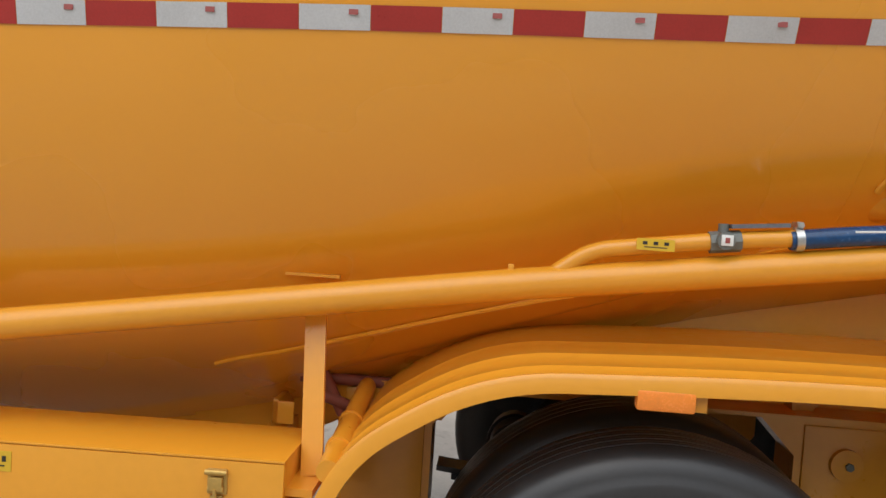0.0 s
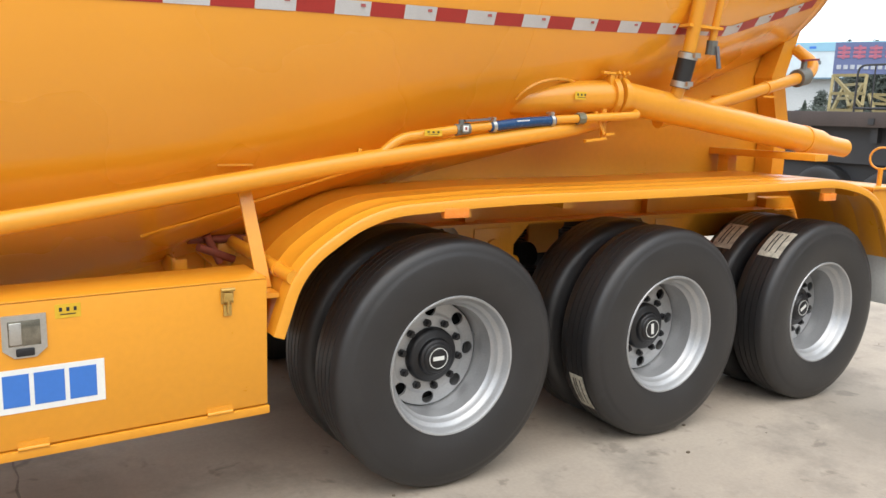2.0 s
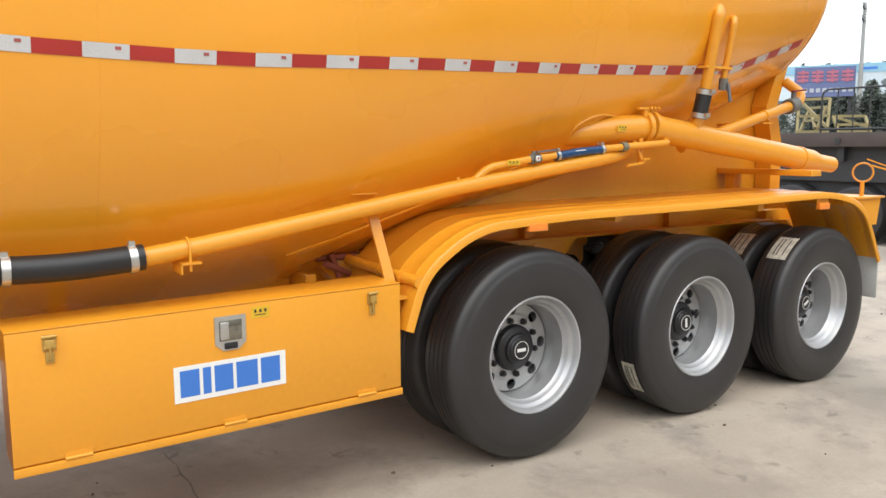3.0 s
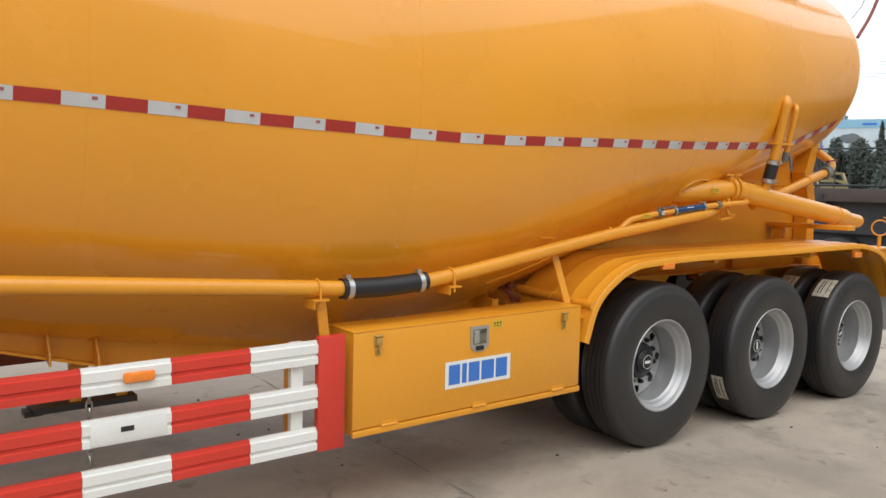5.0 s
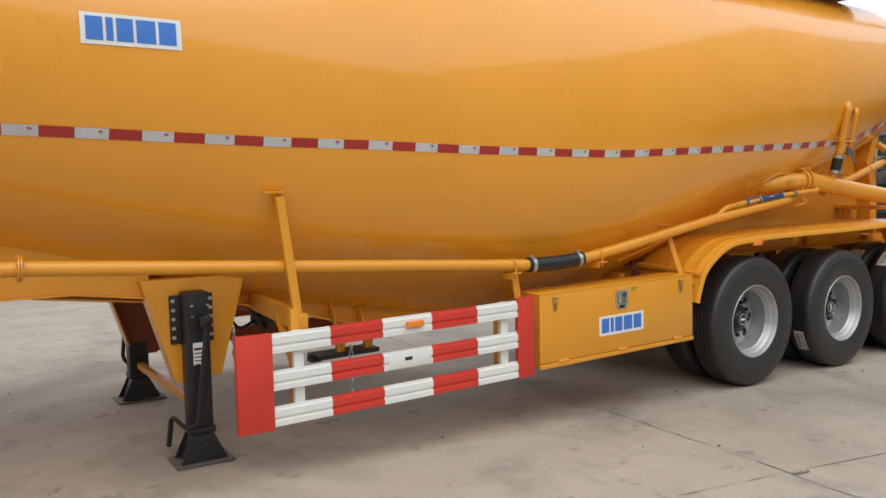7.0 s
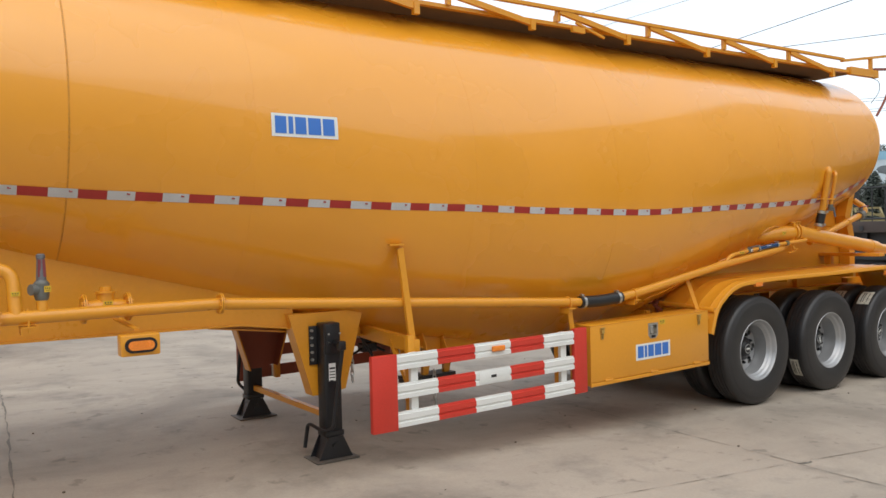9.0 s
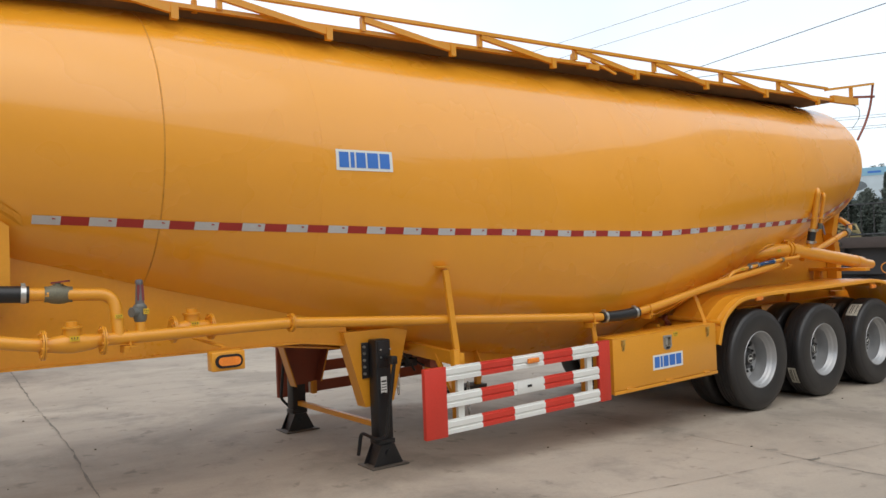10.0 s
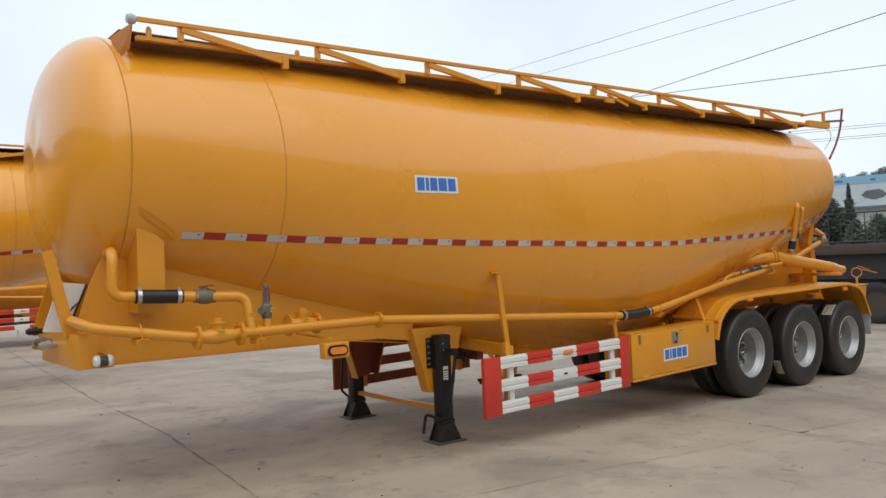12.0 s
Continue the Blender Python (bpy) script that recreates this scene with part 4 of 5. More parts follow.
    bm = boxes((-0.90, -0.765, 0.265, 0.285, 1.322, 1.329))
    part("strut_tick", bm, paint, c)
    bm = bmesh.new()
    bar(bm, (-2.46, 0.13, 1.08), (-2.44, 0.12, 0.90), 0.05, 0.012, up=(0, 1, 0))
    part("guard_strut", bm, paint, c)
    # brake gear seen over the toolbox
    part("axle_bracket", boxes((-1.003, -0.985, 0.58, 0.76, 0.86, 0.93), (-1.003, -0.94, 0.58, 0.592, 0.86, 0.925), bevel=0.003), paint, c)
    for p, q in (((-0.90, 0.56, 0.975), (-0.70, 0.62, 0.89)), ((-0.93, 0.60, 1.0), (-0.62, 0.66, 0.985)), ((-0.86, 0.58, 1.02), (-0.80, 0.60, 0.90))):
        part("brake_rod", cyl(bmesh.new(), p, q, 0.017, 12), primer, c)
    # air tank and spare-wheel winch under the belly
    bm = bmesh.new()
    box(bm, -3.55, -3.07, 0.92, 1.10, 0.505, 0.535)
    box(bm, -3.58, -3.50, 0.96, 1.04, 0.49, 0.52)
    part("carrier_plate", bm, black_paint, c)
    for x in (-3.36, -3.14):
        bm = bmesh.new()
        prism(bm, [(x - 0.02, 0.53), (x + 0.03, 0.53), (x + 0.10, 0.86), (x - 0.02, 0.86)], 0.96, 1.0)
        part("carrier_hanger", bm, paint, c, smooth=False)
    bm = bmesh.new()
    for k in range(9):
        z = 0.56 - 0.04 * k
        o = Vector((-3.305, 0.905, z))
        ax = Vector((1, 0, 0)) if k % 2 else Vector((0, 1, 0))
        tube(bm, [o + ax * 0.014 * math.cos(a * math.tau / 10) + Vector((0, 0, 0.028)) * math.sin(a * math.tau / 10) for a in range(11)], 0.0055, 6)
    part("chain", bm, zinc, c)
    bm = bmesh.new()
    for k in range(5):
        z = 0.81 - 0.040 * k
        o = Vector((-4.20, 0.70, z))
        ax = Vector((1, 0, 0)) if k % 2 else Vector((0, 1, 0))
        tube(bm, [o + ax * 0.013 * math.cos(a * math.tau / 10) + Vector((0, 0, 0.03)) * math.sin(a * math.tau / 10) for a in range(11)], 0.005, 6)
    part("chain", bm, zinc, c)
    # air valve with its hoses behind the guard
    bm = boxes((-3.99, -3.86, 0.90, 1.0, 0.80, 0.87), (-3.96, -3.90, 0.92, 0.98, 0.87, 0.91), bevel=0.008)
    part("air_valve", bm, black_paint, c, "black air valve with rubber hoses")
    for a, b, d in (((-3.99, 0.93, 0.83), (-4.12, 0.85, 0.80), (-4.25, 0.80, 1.0)), ((-3.86, 0.95, 0.84), (-3.78, 0.90, 0.78), (-3.66, 0.85, 0.86)), ((-3.93, 0.90, 0.82), (-3.95, 0.80, 0.76), (-4.06, 0.82, 0.95))):
        part("air_hose", pipe([a, b, d], 0.010, 0.06, 10), hose_rubber, c)
    # front corner upright and white document plate
    bm = bmesh.new()
    bar(bm, (-7.715, 0.62, 1.375), (-7.85, 0.62, 1.95), 0.075, 0.06, up=(0, 1, 0))
    part("front_upright", bm, paint, c)
    bm = bmesh.new()
    prism(bm, [(-7.74, 1.735), (-7.56, 1.715), (-7.655, 1.52), (-7.70, 1.385), (-7.86, 1.40)], 0.76, 0.775)
    plate = part("white_plate", bm, white_paint, c, "sloping white plate with unreadable print", smooth=False)
    for k in range(4):
        bm = bmesh.new()
        bar(bm, (-7.70 + 0.012 * k, 0.757, 1.50 + 0.018 * k), (-7.685 + 0.03 * k, 0.757, 1.54 + 0.022 * k), 0.004, 0.010)
        part("print_bar", bm, cast_iron, plate, smooth=False)
    bm = bmesh.new()
    bar(bm, (-7.56, 0.755, 1.715), (-7.70, 0.755, 1.385), 0.012, 0.012)
    part("plate_edge", bm, black_print, plate, smooth=False)
    # amber lamp on its own bracket below the pipe
    bm = bmesh.new()
    bar(bm, (-5.95, 0.05, 1.22), (-5.95, 0.60, 1.24), 0.03, 0.012)
    part("lamp_arm", bm, paint, c)
    lamp = part("lamp_frame", boxes((-6.06, -5.84, -0.03, 0.06, 1.08, 1.20), bevel=0.01), paint, c)
    part("lamp_bezel", prism(bmesh.new(), stadium(-5.95, 1.14, 0.180, 0.082), -0.042, -0.03), black_paint, lamp)
    part("lamp_lens", prism(bmesh.new(), stadium(-5.95, 1.14, 0.145, 0.052), -0.052, -0.04), amber, lamp, "amber lens")
    return c


cast_olive = material("cast_olive", (0.17, 0.16, 0.11), 0.55, metal=0.3, vary=0.3, scale=20, grain=120)
cap_grey = material("cap_grey", (0.15, 0.15, 0.16), 0.5, metal=0.2, vary=0.25, scale=25, grain=120)


def build_pipes(trailer):
    p = tagged(new("pipework"), "yellow steel air and discharge pipes with rubber hoses")
    p.parent = trailer
    R = 0.037
    low = [(-7.72, 0.56, 1.47), (-7.66, 0.22, 1.425), (-6.995, 0.16, 1.315), (-6.665, 0.17, 1.319), (-5.400, 0.20, 1.324), (-2.31, 0.115, 1.117)]
    part("air_pipe", pipe(low, R, 0.10), paint, p)
    up = [(-1.88, 0.110, 1.128), (-1.6, 0.118, 1.163), (-0.35, 0.20, 1.345), (0.70, 0.20, 1.485), (1.05, 0.34, 1.53), (1.2, 0.6, 1.55)]
    part("air_pipe", pipe(up, R, 0.12), paint, p)
    hose = part("black_hose", pipe([(-2.355, 0.116, 1.119), (-2.13, 0.111, 1.114), (-1.865, 0.110, 1.132)], R + 0.012, 0.15), hose_rubber, p, "black rubber hose with two steel clips")
    for x, z, d in ((-2.322, 1.118, -0.03), (-1.905, 1.128, 0.07)):
        part("hose_clip", clamp(bmesh.new(), (x, 0.112, z), (1, 0, d), R + 0.013), zinc, hose)
    for c, d in (((-6.985, 0.16, 1.315), (1, 0, -0.03)), ((-6.655, 0.17, 1.316), (1, 0, -0.02)), ((-6.19, 0.30, 1.335), (1, 0, -0.02)), ((-5.94, 0.30, 1.335), (1, 0, 0)), ((-5.400, 0.20, 1.324), (1, 0, -0.05))):
        part("flange", flange(bmesh.new(), c, d, 0.084 if c[0] != -5.400 else 0.064, 0.010, 8), paint, p)
    # check valves between the flanges
    for x, y, z in ((-6.825, 0.165, 1.314), (-6.065, 0.30, 1.335)):
        bm = bmesh.new()
        tube(bm, [(x - 0.14, y, z), (x - 0.06, y, z), (x, y, z), (x + 0.06, y, z), (x + 0.13, y, z)], [0.040, 0.052, 0.058, 0.052, 0.040], 20)
        cyl(bm, (x, y, z), (x, y, z + 0.085), 0.050, 20)
        cyl(bm, (x, y, z + 0.085), (x, y, z + 0.097), 0.060, 24)
        cyl(bm, (x, y, z + 0.097), (x, y, z + 0.125), 0.034, 16)
        v = part("check_valve", bm, paint, p)
        warning_label(v, x, y - 0.063, z + 0.03, 0.055, 0.03)
    # upper run: from tank nose through hose and valve to the elbow
    part("riser_pipe", pipe([(-7.44, 0.66, 1.925), (-7.485, 0.36, 1.925), (-7.505, 0.34, 1.622), (-7.325, 0.335, 1.617), (-6.565, 0.23, 1.578), (-6.56, 0.175, 1.325)], R, 0.085), paint, p)
    h = part("black_hose", pipe([(-7.355, 0.337, 1.618), (-7.025, 0.301, 1.602)], R + 0.012), hose_rubber, p, "black rubber hose with two steel clips")
    for x, y in ((-7.325, 0.331), (-7.055, 0.298)):
        part("hose_clip", clamp(bmesh.new(), (x, y, 1.617 + (x + 7.325) * -0.0505), (1, -0.11, -0.05), R + 0.013), zinc, h)
    bm = bmesh.new()
    tube(bm, [(-6.945, 0.291, 1.598), (-6.925, 0.289, 1.597), (-6.905, 0.287, 1.596), (-6.87, 0.282, 1.594), (-6.835, 0.278, 1.593), (-6.815, 0.276, 1.592), (-6.795, 0.274, 1.591)], [0.046, 0.046, 0.053, 0.056, 0.053, 0.046, 0.046], 16)
    cyl(bm, (-6.87, 0.282, 1.60), (-6.87, 0.282, 1.655), 0.030, 14)
    bv = part("ball_valve", bm, cast_olive, p, "grey cast valve with a red lever")
    part("valve_stem", cyl(bmesh.new(), (-6.87, 0.282, 1.63), (-6.87, 0.282, 1.662), 0.016, 12), cast_iron, bv)
    bm = bmesh.new()
    bar(bm, (-6.90, 0.30, 1.662), (-6.82, 0.23, 1.672), 0.028, 0.009)
    part("lever", bm, red_plastic, bv)
    # safety valve
    bm = bmesh.new()
    tube(bm, [(-6.425, 0.19, 1.405), (-6.425, 0.19, 1.415), (-6.425, 0.19, 1.43), (-6.425, 0.19, 1.50), (-6.425, 0.19, 1.52)], [0.030, 0.036, 0.040, 0.042, 0.024], 18)
    cyl(bm, (-6.425, 0.19, 1.465), (-6.485, 0.16, 1.468), 0.030, 16)
    sv = part("safety_valve", bm, cast_iron, p, "cast safety valve with a red cap")
    part("safety_stub", cyl(bmesh.new(), (-6.425, 0.178, 1.32), (-6.425, 0.19, 1.407), 0.031, 18), paint, sv)
    cap = part("valve_cap", tube(bmesh.new(), [(-6.425, 0.19, 1.505), (-6.425, 0.19, 1.56), (-6.425, 0.19, 1.635), (-6.425, 0.19, 1.638), (-6.425, 0.19, 1.655), (-6.425, 0.19, 1.662)], [0.028, 0.025, 0.021, 0.024, 0.024, 0.015], 14), cap_grey, sv)
    for dx in (-0.012, 0.016):
        bm = bmesh.new()
        bar(bm, (-6.425 + dx, 0.170, 1.535), (-6.425 + dx * 0.8, 0.172, 1.63), 0.015, 0.008, up=(0, 1, 0))
        part("red_rib", bm, red_plastic, cap)
    warning_label(sv, -6.40, 0.143, 1.47, 0.035, 0.034)
    warning_label(p, -6.56, 0.158, 1.45, 0.045, 0.025)
    # pipe hangers
    for x, y, z in ((-2.485, 0.12, 1.128), (-1.70, 0.115, 1.150), (-7.37, 0.20, 1.388), (-6.50, 0.19, 1.318)):
        bm = boxes((x - 0.04, x + 0.04, y - 0.055, y + 0.055, z - 0.055, z - 0.047), (x - 0.04, x - 0.034, y - 0.055, y + 0.055, z - 0.09, z - 0.047))
        tube(bm, [(x, y + 0.042 * math.cos(a), z + 0.042 * math.sin(a)) for a in [math.pi * k / 10 for k in range(11)]], 0.006, 8)
        cyl(bm, (x, y - 0.042, z - 0.08), (x, y - 0.042, z), 0.006, 8)
        part("pipe_hanger", bm, paint, p)
    # small nub on the rising pipe
    part("weld_nub", boxes((-0.357, -0.343, 0.193, 0.207, 1.37, 1.393), bevel=0.002), paint, p)
    # branch line with valve, blue hose and elbow
    br = [(-0.25, 0.20, 1.378), (-0.17, 0.195, 1.438), (0.11, 0.187, 1.478), (0.27, 0.186, 1.495), (0.59, 0.185, 1.527), (0.77, 0.183, 1.540), (1.165, 0.182, 1.566), (1.175, 0.27, 1.595)]
    part("branch_pipe", pipe(br, 0.0195, 0.05, 16), paint, p)
    bm = bmesh.new()
    cyl(bm, (0.092, 0.188, 1.474), (0.160, 0.187, 1.482), 0.0245, 8)
    cyl(bm, (0.122, 0.155, 1.481), (0.122, 0.195, 1.481), 0.020, 14)
    cyl(bm, (0.122, 0.187, 1.48), (0.122, 0.187, 1.518), 0.012, 12)
    cv = part("ball_valve", bm, cast_iron, p, "small grey ball valve with a grey lever")
    part("valve_face", boxes((0.110, 0.136, 0.151, 0.1555, 1.470, 1.494), bevel=0.001), white_paint, cv)
    part("valve_mark", boxes((0.118, 0.128, 0.1495, 0.1515, 1.476, 1.488), bevel=0.0005), red_print, cv)
    bm = bmesh.new()
    bar(bm, (0.135, 0.180, 1.513), (0.262, 0.178, 1.524), 0.020, 0.009)
    part("lever", bm, cap_grey, cv)
    bh = part("blue_hose", pipe([(0.268, 0.186, 1.491), (0.440, 0.184, 1.514), (0.625, 0.184, 1.527)], 0.0225, 0.1, 18), blue_hose, p, "blue rubber hose with steel clips")
    part("hose_print", pipe([(0.40, 0.1655, 1.519), (0.47, 0.1645, 1.524)], 0.0025, 0, 6), white_paint, bh)
    for x, y, z in ((0.285, 0.186, 1.494), (0.608, 0.184, 1.526)):
        part("hose_clip", clamp(bmesh.new(), (x, y, z), (1, 0, 0.12), 0.0240), zinc, bh)
    part("union", cyl(bmesh.new(), (0.762, 0.183, 1.539), (0.802, 0.183, 1.542), 0.0275, 8), cast_olive, p)
    warning_label(p, -0.03, 0.166, 1.461, 0.085, 0.026)
    # big discharge pipe: saddle, clamp joint, long run, end cap
    bm = bmesh.new()
    tube(bm, [(0.33, 0.56, 1.59), (0.46, 0.46, 1.605), (0.62, 0.38, 1.615), (0.76, 0.335, 1.632), (0.90, 0.305, 1.645), (1.08, 0.275, 1.654)], [0.03, 0.058, 0.074, 0.077, 0.077, 0.077], 28)
    part("saddle_pipe", bm, paint, p)
    warning_label(p, 0.83, 0.238, 1.646, 0.08, 0.036)
    # weld line of the wear plate on the tank behind the saddle
    bm = bmesh.new()
    tube(bm, [(0.745 + 0.235 * math.cos(a), on_tank(0.745 + 0.235 * math.cos(a), 1.608 + 0.110 * math.sin(a), 0.004).y, 1.608 + 0.110 * math.sin(a)) for a in [math.pi * (0.02 + 0.96 * k / 20) for k in range(21)]], 0.008, 8)
    part("saddle_weld", bm, paint, p)
    main = [(1.10, 0.27, 1.654), (2.60, 0.252, 1.468), (2.76, 0.250, 1.449), (2.85, 0.250, 1.438), (3.035, 0.25, 1.418)]
    part("discharge_pipe", tube(bmesh.new(), main, [0.078, 0.078, 0.076, 0.058, 0.056], 28), paint, p)
    part("end_joint", cyl(bmesh.new(), (2.60, 0.252, 1.468), (2.62, 0.252, 1.466), 0.083, 28), paint, p)
    bm = bmesh.new()
    cyl(bm, (1.035, 0.28, 1.653), (1.065, 0.276, 1.654), 0.094, 28)
    cyl(bm, (1.085, 0.273, 1.654), (1.115, 0.27, 1.652), 0.094, 28)
    j = part("clamp_joint", bm, paint, p)
    for x in (1.048, 1.078, 1.112):
        bm = tube(bmesh.new(), [(x, 0.25, 1.715), (x, 0.24, 1.757), (x + 0.005, 0.22, 1.764)], 0.010, 10)
        part("clamp_bolt", bm, paint, j)
    part("clamp_tab", boxes((0.955, 1.035, 0.225, 0.25, 1.752, 1.766), (1.005, 1.03, 0.23, 0.26, 1.70, 1.755), bevel=0.003), paint, j)
    bm = bmesh.new()
    cyl(bm, (0.91, 0.22, 1.575), (0.955, 0.20, 1.468), 0.009, 10)
    bar(bm, (0.825, 0.19, 1.437), (0.955, 0.19, 1.452), 0.022, 0.012)
    bar(bm, (0.955, 0.195, 1.470), (1.01, 0.195, 1.474), 0.020, 0.012)
    cyl(bm, (0.965, 0.22, 1.59), (0.965, 0.22, 1.45), 0.014, 12)
    part("clamp_lever", bm, paint, j)
    # inclined cross pipe to the rear
    part("cross_pipe", pipe([(1.42, 0.30, 1.54), (1.60, 0.325, 1.575), (2.44, 0.42, 1.757), (2.94, 0.475, 1.862), (3.02, 0.50, 1.935), (2.98, 0.62, 2.03)], 0.036, 0.07), paint, p)
    part("cross_pipe_band", cyl(bmesh.new(), (2.43, 0.419, 1.755), (2.45, 0.421, 1.759), 0.042, 20), paint, p)
    part("cross_pipe_rest", boxes((2.38, 2.50, 0.38, 0.76, 1.702, 1.712)), paint, p)
    bm = bmesh.new()
    cyl(bm, (2.79, 0.459, 1.831), (2.89, 0.470, 1.852), 0.055, 18)
    cyl(bm, (2.84, 0.452, 1.88), (2.84, 0.45, 1.94), 0.018, 10)
    rv = part("ball_valve", bm, cast_iron, p, "cast valve with a red handle")
    bm = bmesh.new()
    bar(bm, (2.81, 0.44, 1.94), (2.95, 0.43, 1.955), 0.025, 0.012)
    part("lever", bm, red_plastic, rv)
    # vertical filler with black hose, and thin bleed line beside it
    A, B = Vector((1.470, 0.215, 1.712)), Vector((1.485, 0.185, 1.886))
    part("vertical_pipe", pipe([(1.47, 0.33, 1.58), (1.466, 0.25, 1.64), A, B, (1.452, 0.085, 2.31), (1.485, 0.12, 2.35), (1.57, 0.36, 2.31)], 0.034, 0.05), paint, p)
    vh = part("black_hose", pipe([A, B], 0.047), hose_rubber, p, "black rubber hose with steel clips")
    d = (B - A).normalized()
    for k in (0.1, 0.9):
        c = A.lerp(B, k)
        bm = bmesh.new()
        cyl(bm, c - d * 0.015, c + d * 0.015, 0.051, 22)
        box(bm, c.x - 0.02, c.x + 0.02, c.y - 0.065, c.y - 0.05, c.z - 0.012, c.z + 0.012)
        part("hose_clip", bm, zinc, vh)
    part("pipe_collar", boxes((1.42, 1.67, 0.135, 0.24, 2.005, 2.02)), paint, p)
    part("bleed_pipe", pipe([(1.64, 0.175, 1.95), (1.615, 0.095, 2.28), (1.655, 0.13, 2.31), (1.72, 0.36, 2.27)], 0.020, 0.04, 14), paint, p)
    bz = part("bleed_valve", cyl(bmesh.new(), (1.643, 0.18, 1.885), (1.64, 0.172, 1.955), 0.028, 8), cast_iron, p)
    bm = bmesh.new()
    bar(bm, (1.645, 0.145, 1.925), (1.655, 0.13, 1.815), 0.02, 0.012, up=(0, 1, 0))
    part("lever", bm, cap_grey, bz)


# dark brown stands in for the shade under the walkway
deck_shade = material("deck_shade", (0.22, 0.13, 0.065), 0.65, metal=0.3, vary=0.25, scale=4, grain=60)


def build_catwalk(trailer):
    w = tagged(new("catwalk"), "yellow walkway with handrails along the tank top")
    w.parent = trailer
    lift = lambda x: 0.0135 * (x + 6) - 0.012
    for side in (0, 1):
        Y = lambda y: y if side == 0 else 2 * MID_Y - y
        bm = bmesh.new()
        bar(bm, (-7.25, Y(0.40), 3.583 + lift(-7.25)), (2.37, Y(0.40), 3.583 + lift(2.37)), 0.04, 0.028)
        part("handrail", bm, paint, w)
        bm = bmesh.new()
        bar(bm, (-7.24, Y(0.45), 3.463 + lift(-7.24)), (2.70, Y(0.45), 3.463 + lift(2.70)), 0.05, 0.03)
        part("deck_edge", bm, paint, w)
        for k in range(8):
            x = -6.92 + 1.168 * k
            z = lift(x)
            bm = bmesh.new()
            bar(bm, (x, Y(0.42), 3.468 + z), (x, Y(0.42), 3.575 + z), 0.038, 0.038, up=(1, 0, 0))
            part("post", bm, paint, w)
            if x + 0.85 < 2.5:
                bm = bmesh.new()
                bar(bm, (x, Y(0.405), 3.555 + z), (x + 0.84, Y(0.39), 3.423 + z), 0.035, 0.045)
                box(bm, x + 0.815, x + 0.865, Y(0.385) - 0.022, Y(0.385) + 0.022, 3.365 + z, 3.455 + z)
                part("brace", bm, paint, w)
        bm = bmesh.new()
        v = [bm.verts.new((x, Y(y), z)) for x, y, z in ((-7.27, 0.41, 3.535), (-7.33, 0.76, 3.50), (-7.325, 0.60, 3.30), (-7.28, 0.46, 3.36))]
        f = bm.faces.new(v)
        bmesh.ops.solidify(bm, geom=[f], thickness=0.008)
        bmesh.ops.recalc_face_normals(bm, faces=bm.faces)
        part("front_gusset", bm, paint, w, smooth=False)
        # walkway plate from the edge to the shell, dark colour painting its underside shade
        bm = bmesh.new()
        v = [bm.verts.new(q) for q in ((-7.24, Y(0.47), 3.450 + lift(-7.24)), (2.70, Y(0.47), 3.450 + lift(2.70)), (2.70, Y(0.95), 3.450 + lift(2.70)), (-7.24, Y(0.95), 3.450 + lift(-7.24)))]
        bm.faces.new(v)
        bmesh.ops.solidify(bm, geom=bm.faces[:], thickness=0.004)
        part("walk_plate", bm, deck_shade, w, "walkway plate with the shade under the deck in its colour", smooth=False)
    part("deck_plate", boxes((-7.25, 2.42, 0.80, 1.80, 3.580, 3.585)), deck_shade, w, smooth=False)
    # rear end: outrigger bars and hanging hose
    bm = bmesh.new()
    bar(bm, (2.37, 0.42, 3.67), (3.74, 0.45, 3.895), 0.035, 0.03)
    bar(bm, (3.08, 0.44, 3.60), (3.08, 0.44, 3.785), 0.04, 0.04, up=(1, 0, 0))
    bar(bm, (2.55, 0.43, 3.575), (3.26, 0.46, 3.60), 0.06, 0.09)
    part("rear_outrigger", bm, paint, w)
    bm = bmesh.new()
    bar(bm, (3.20, 0.46, 3.66), (3.79, 0.47, 3.725), 0.03, 0.03)
    part("rear_bar", bm, primer, w)
    part("hanging_hose", tube(bmesh.new(), [(3.73, 0.45, 3.885), (3.71, 0.48, 3.60), (3.60, 0.51, 3.34), (3.42, 0.54, 3.11)], 0.016, 10, 0.15), primer, w, "thin brown hanging hose")
    bm = tube(bmesh.new(), [(3.10, 0.45, 3.55), (3.32, 0.45, 3.52), (3.36, 0.47, 3.40), (3.24, 0.52, 3.25)], 0.004, 6, 0.08)
    part("loose_wire", bm, black_paint, w)
    bm = bmesh.new()
    tube(bm, [(-7.32, 0.39, 3.545), (-7.29, 0.39, 3.545), (-7.26, 0.39, 3.545)], [0.03, 0.04, 0.03], 14)
    part("end_marker", bm, material("marker_grey", (0.45, 0.47, 0.5), 0.4), w)
    # fittings on the deck
    for x, y in ((-7.15, 0.44), (-5.9, 0.50), (-2.2, 0.50)):
        bm = bmesh.new()
        tube(bm, [(x, y, 3.45 + lift(x)), (x, y, 3.53 + lift(x)), (x, y, 3.55 + lift(x))], [0.022, 0.022, 0.012], 10)
        part("fitting", bm, paint, w)
    bm = bmesh.new()
    bar(bm, (-2.05, 0.40, 3.52), (-1.70, 0.40, 3.43), 0.02, 0.02)
    bar(bm, (-2.10, 0.40, 3.46), (-1.95, 0.40, 3.46), 0.03, 0.05)
    part("folded_step", bm, paint, w)


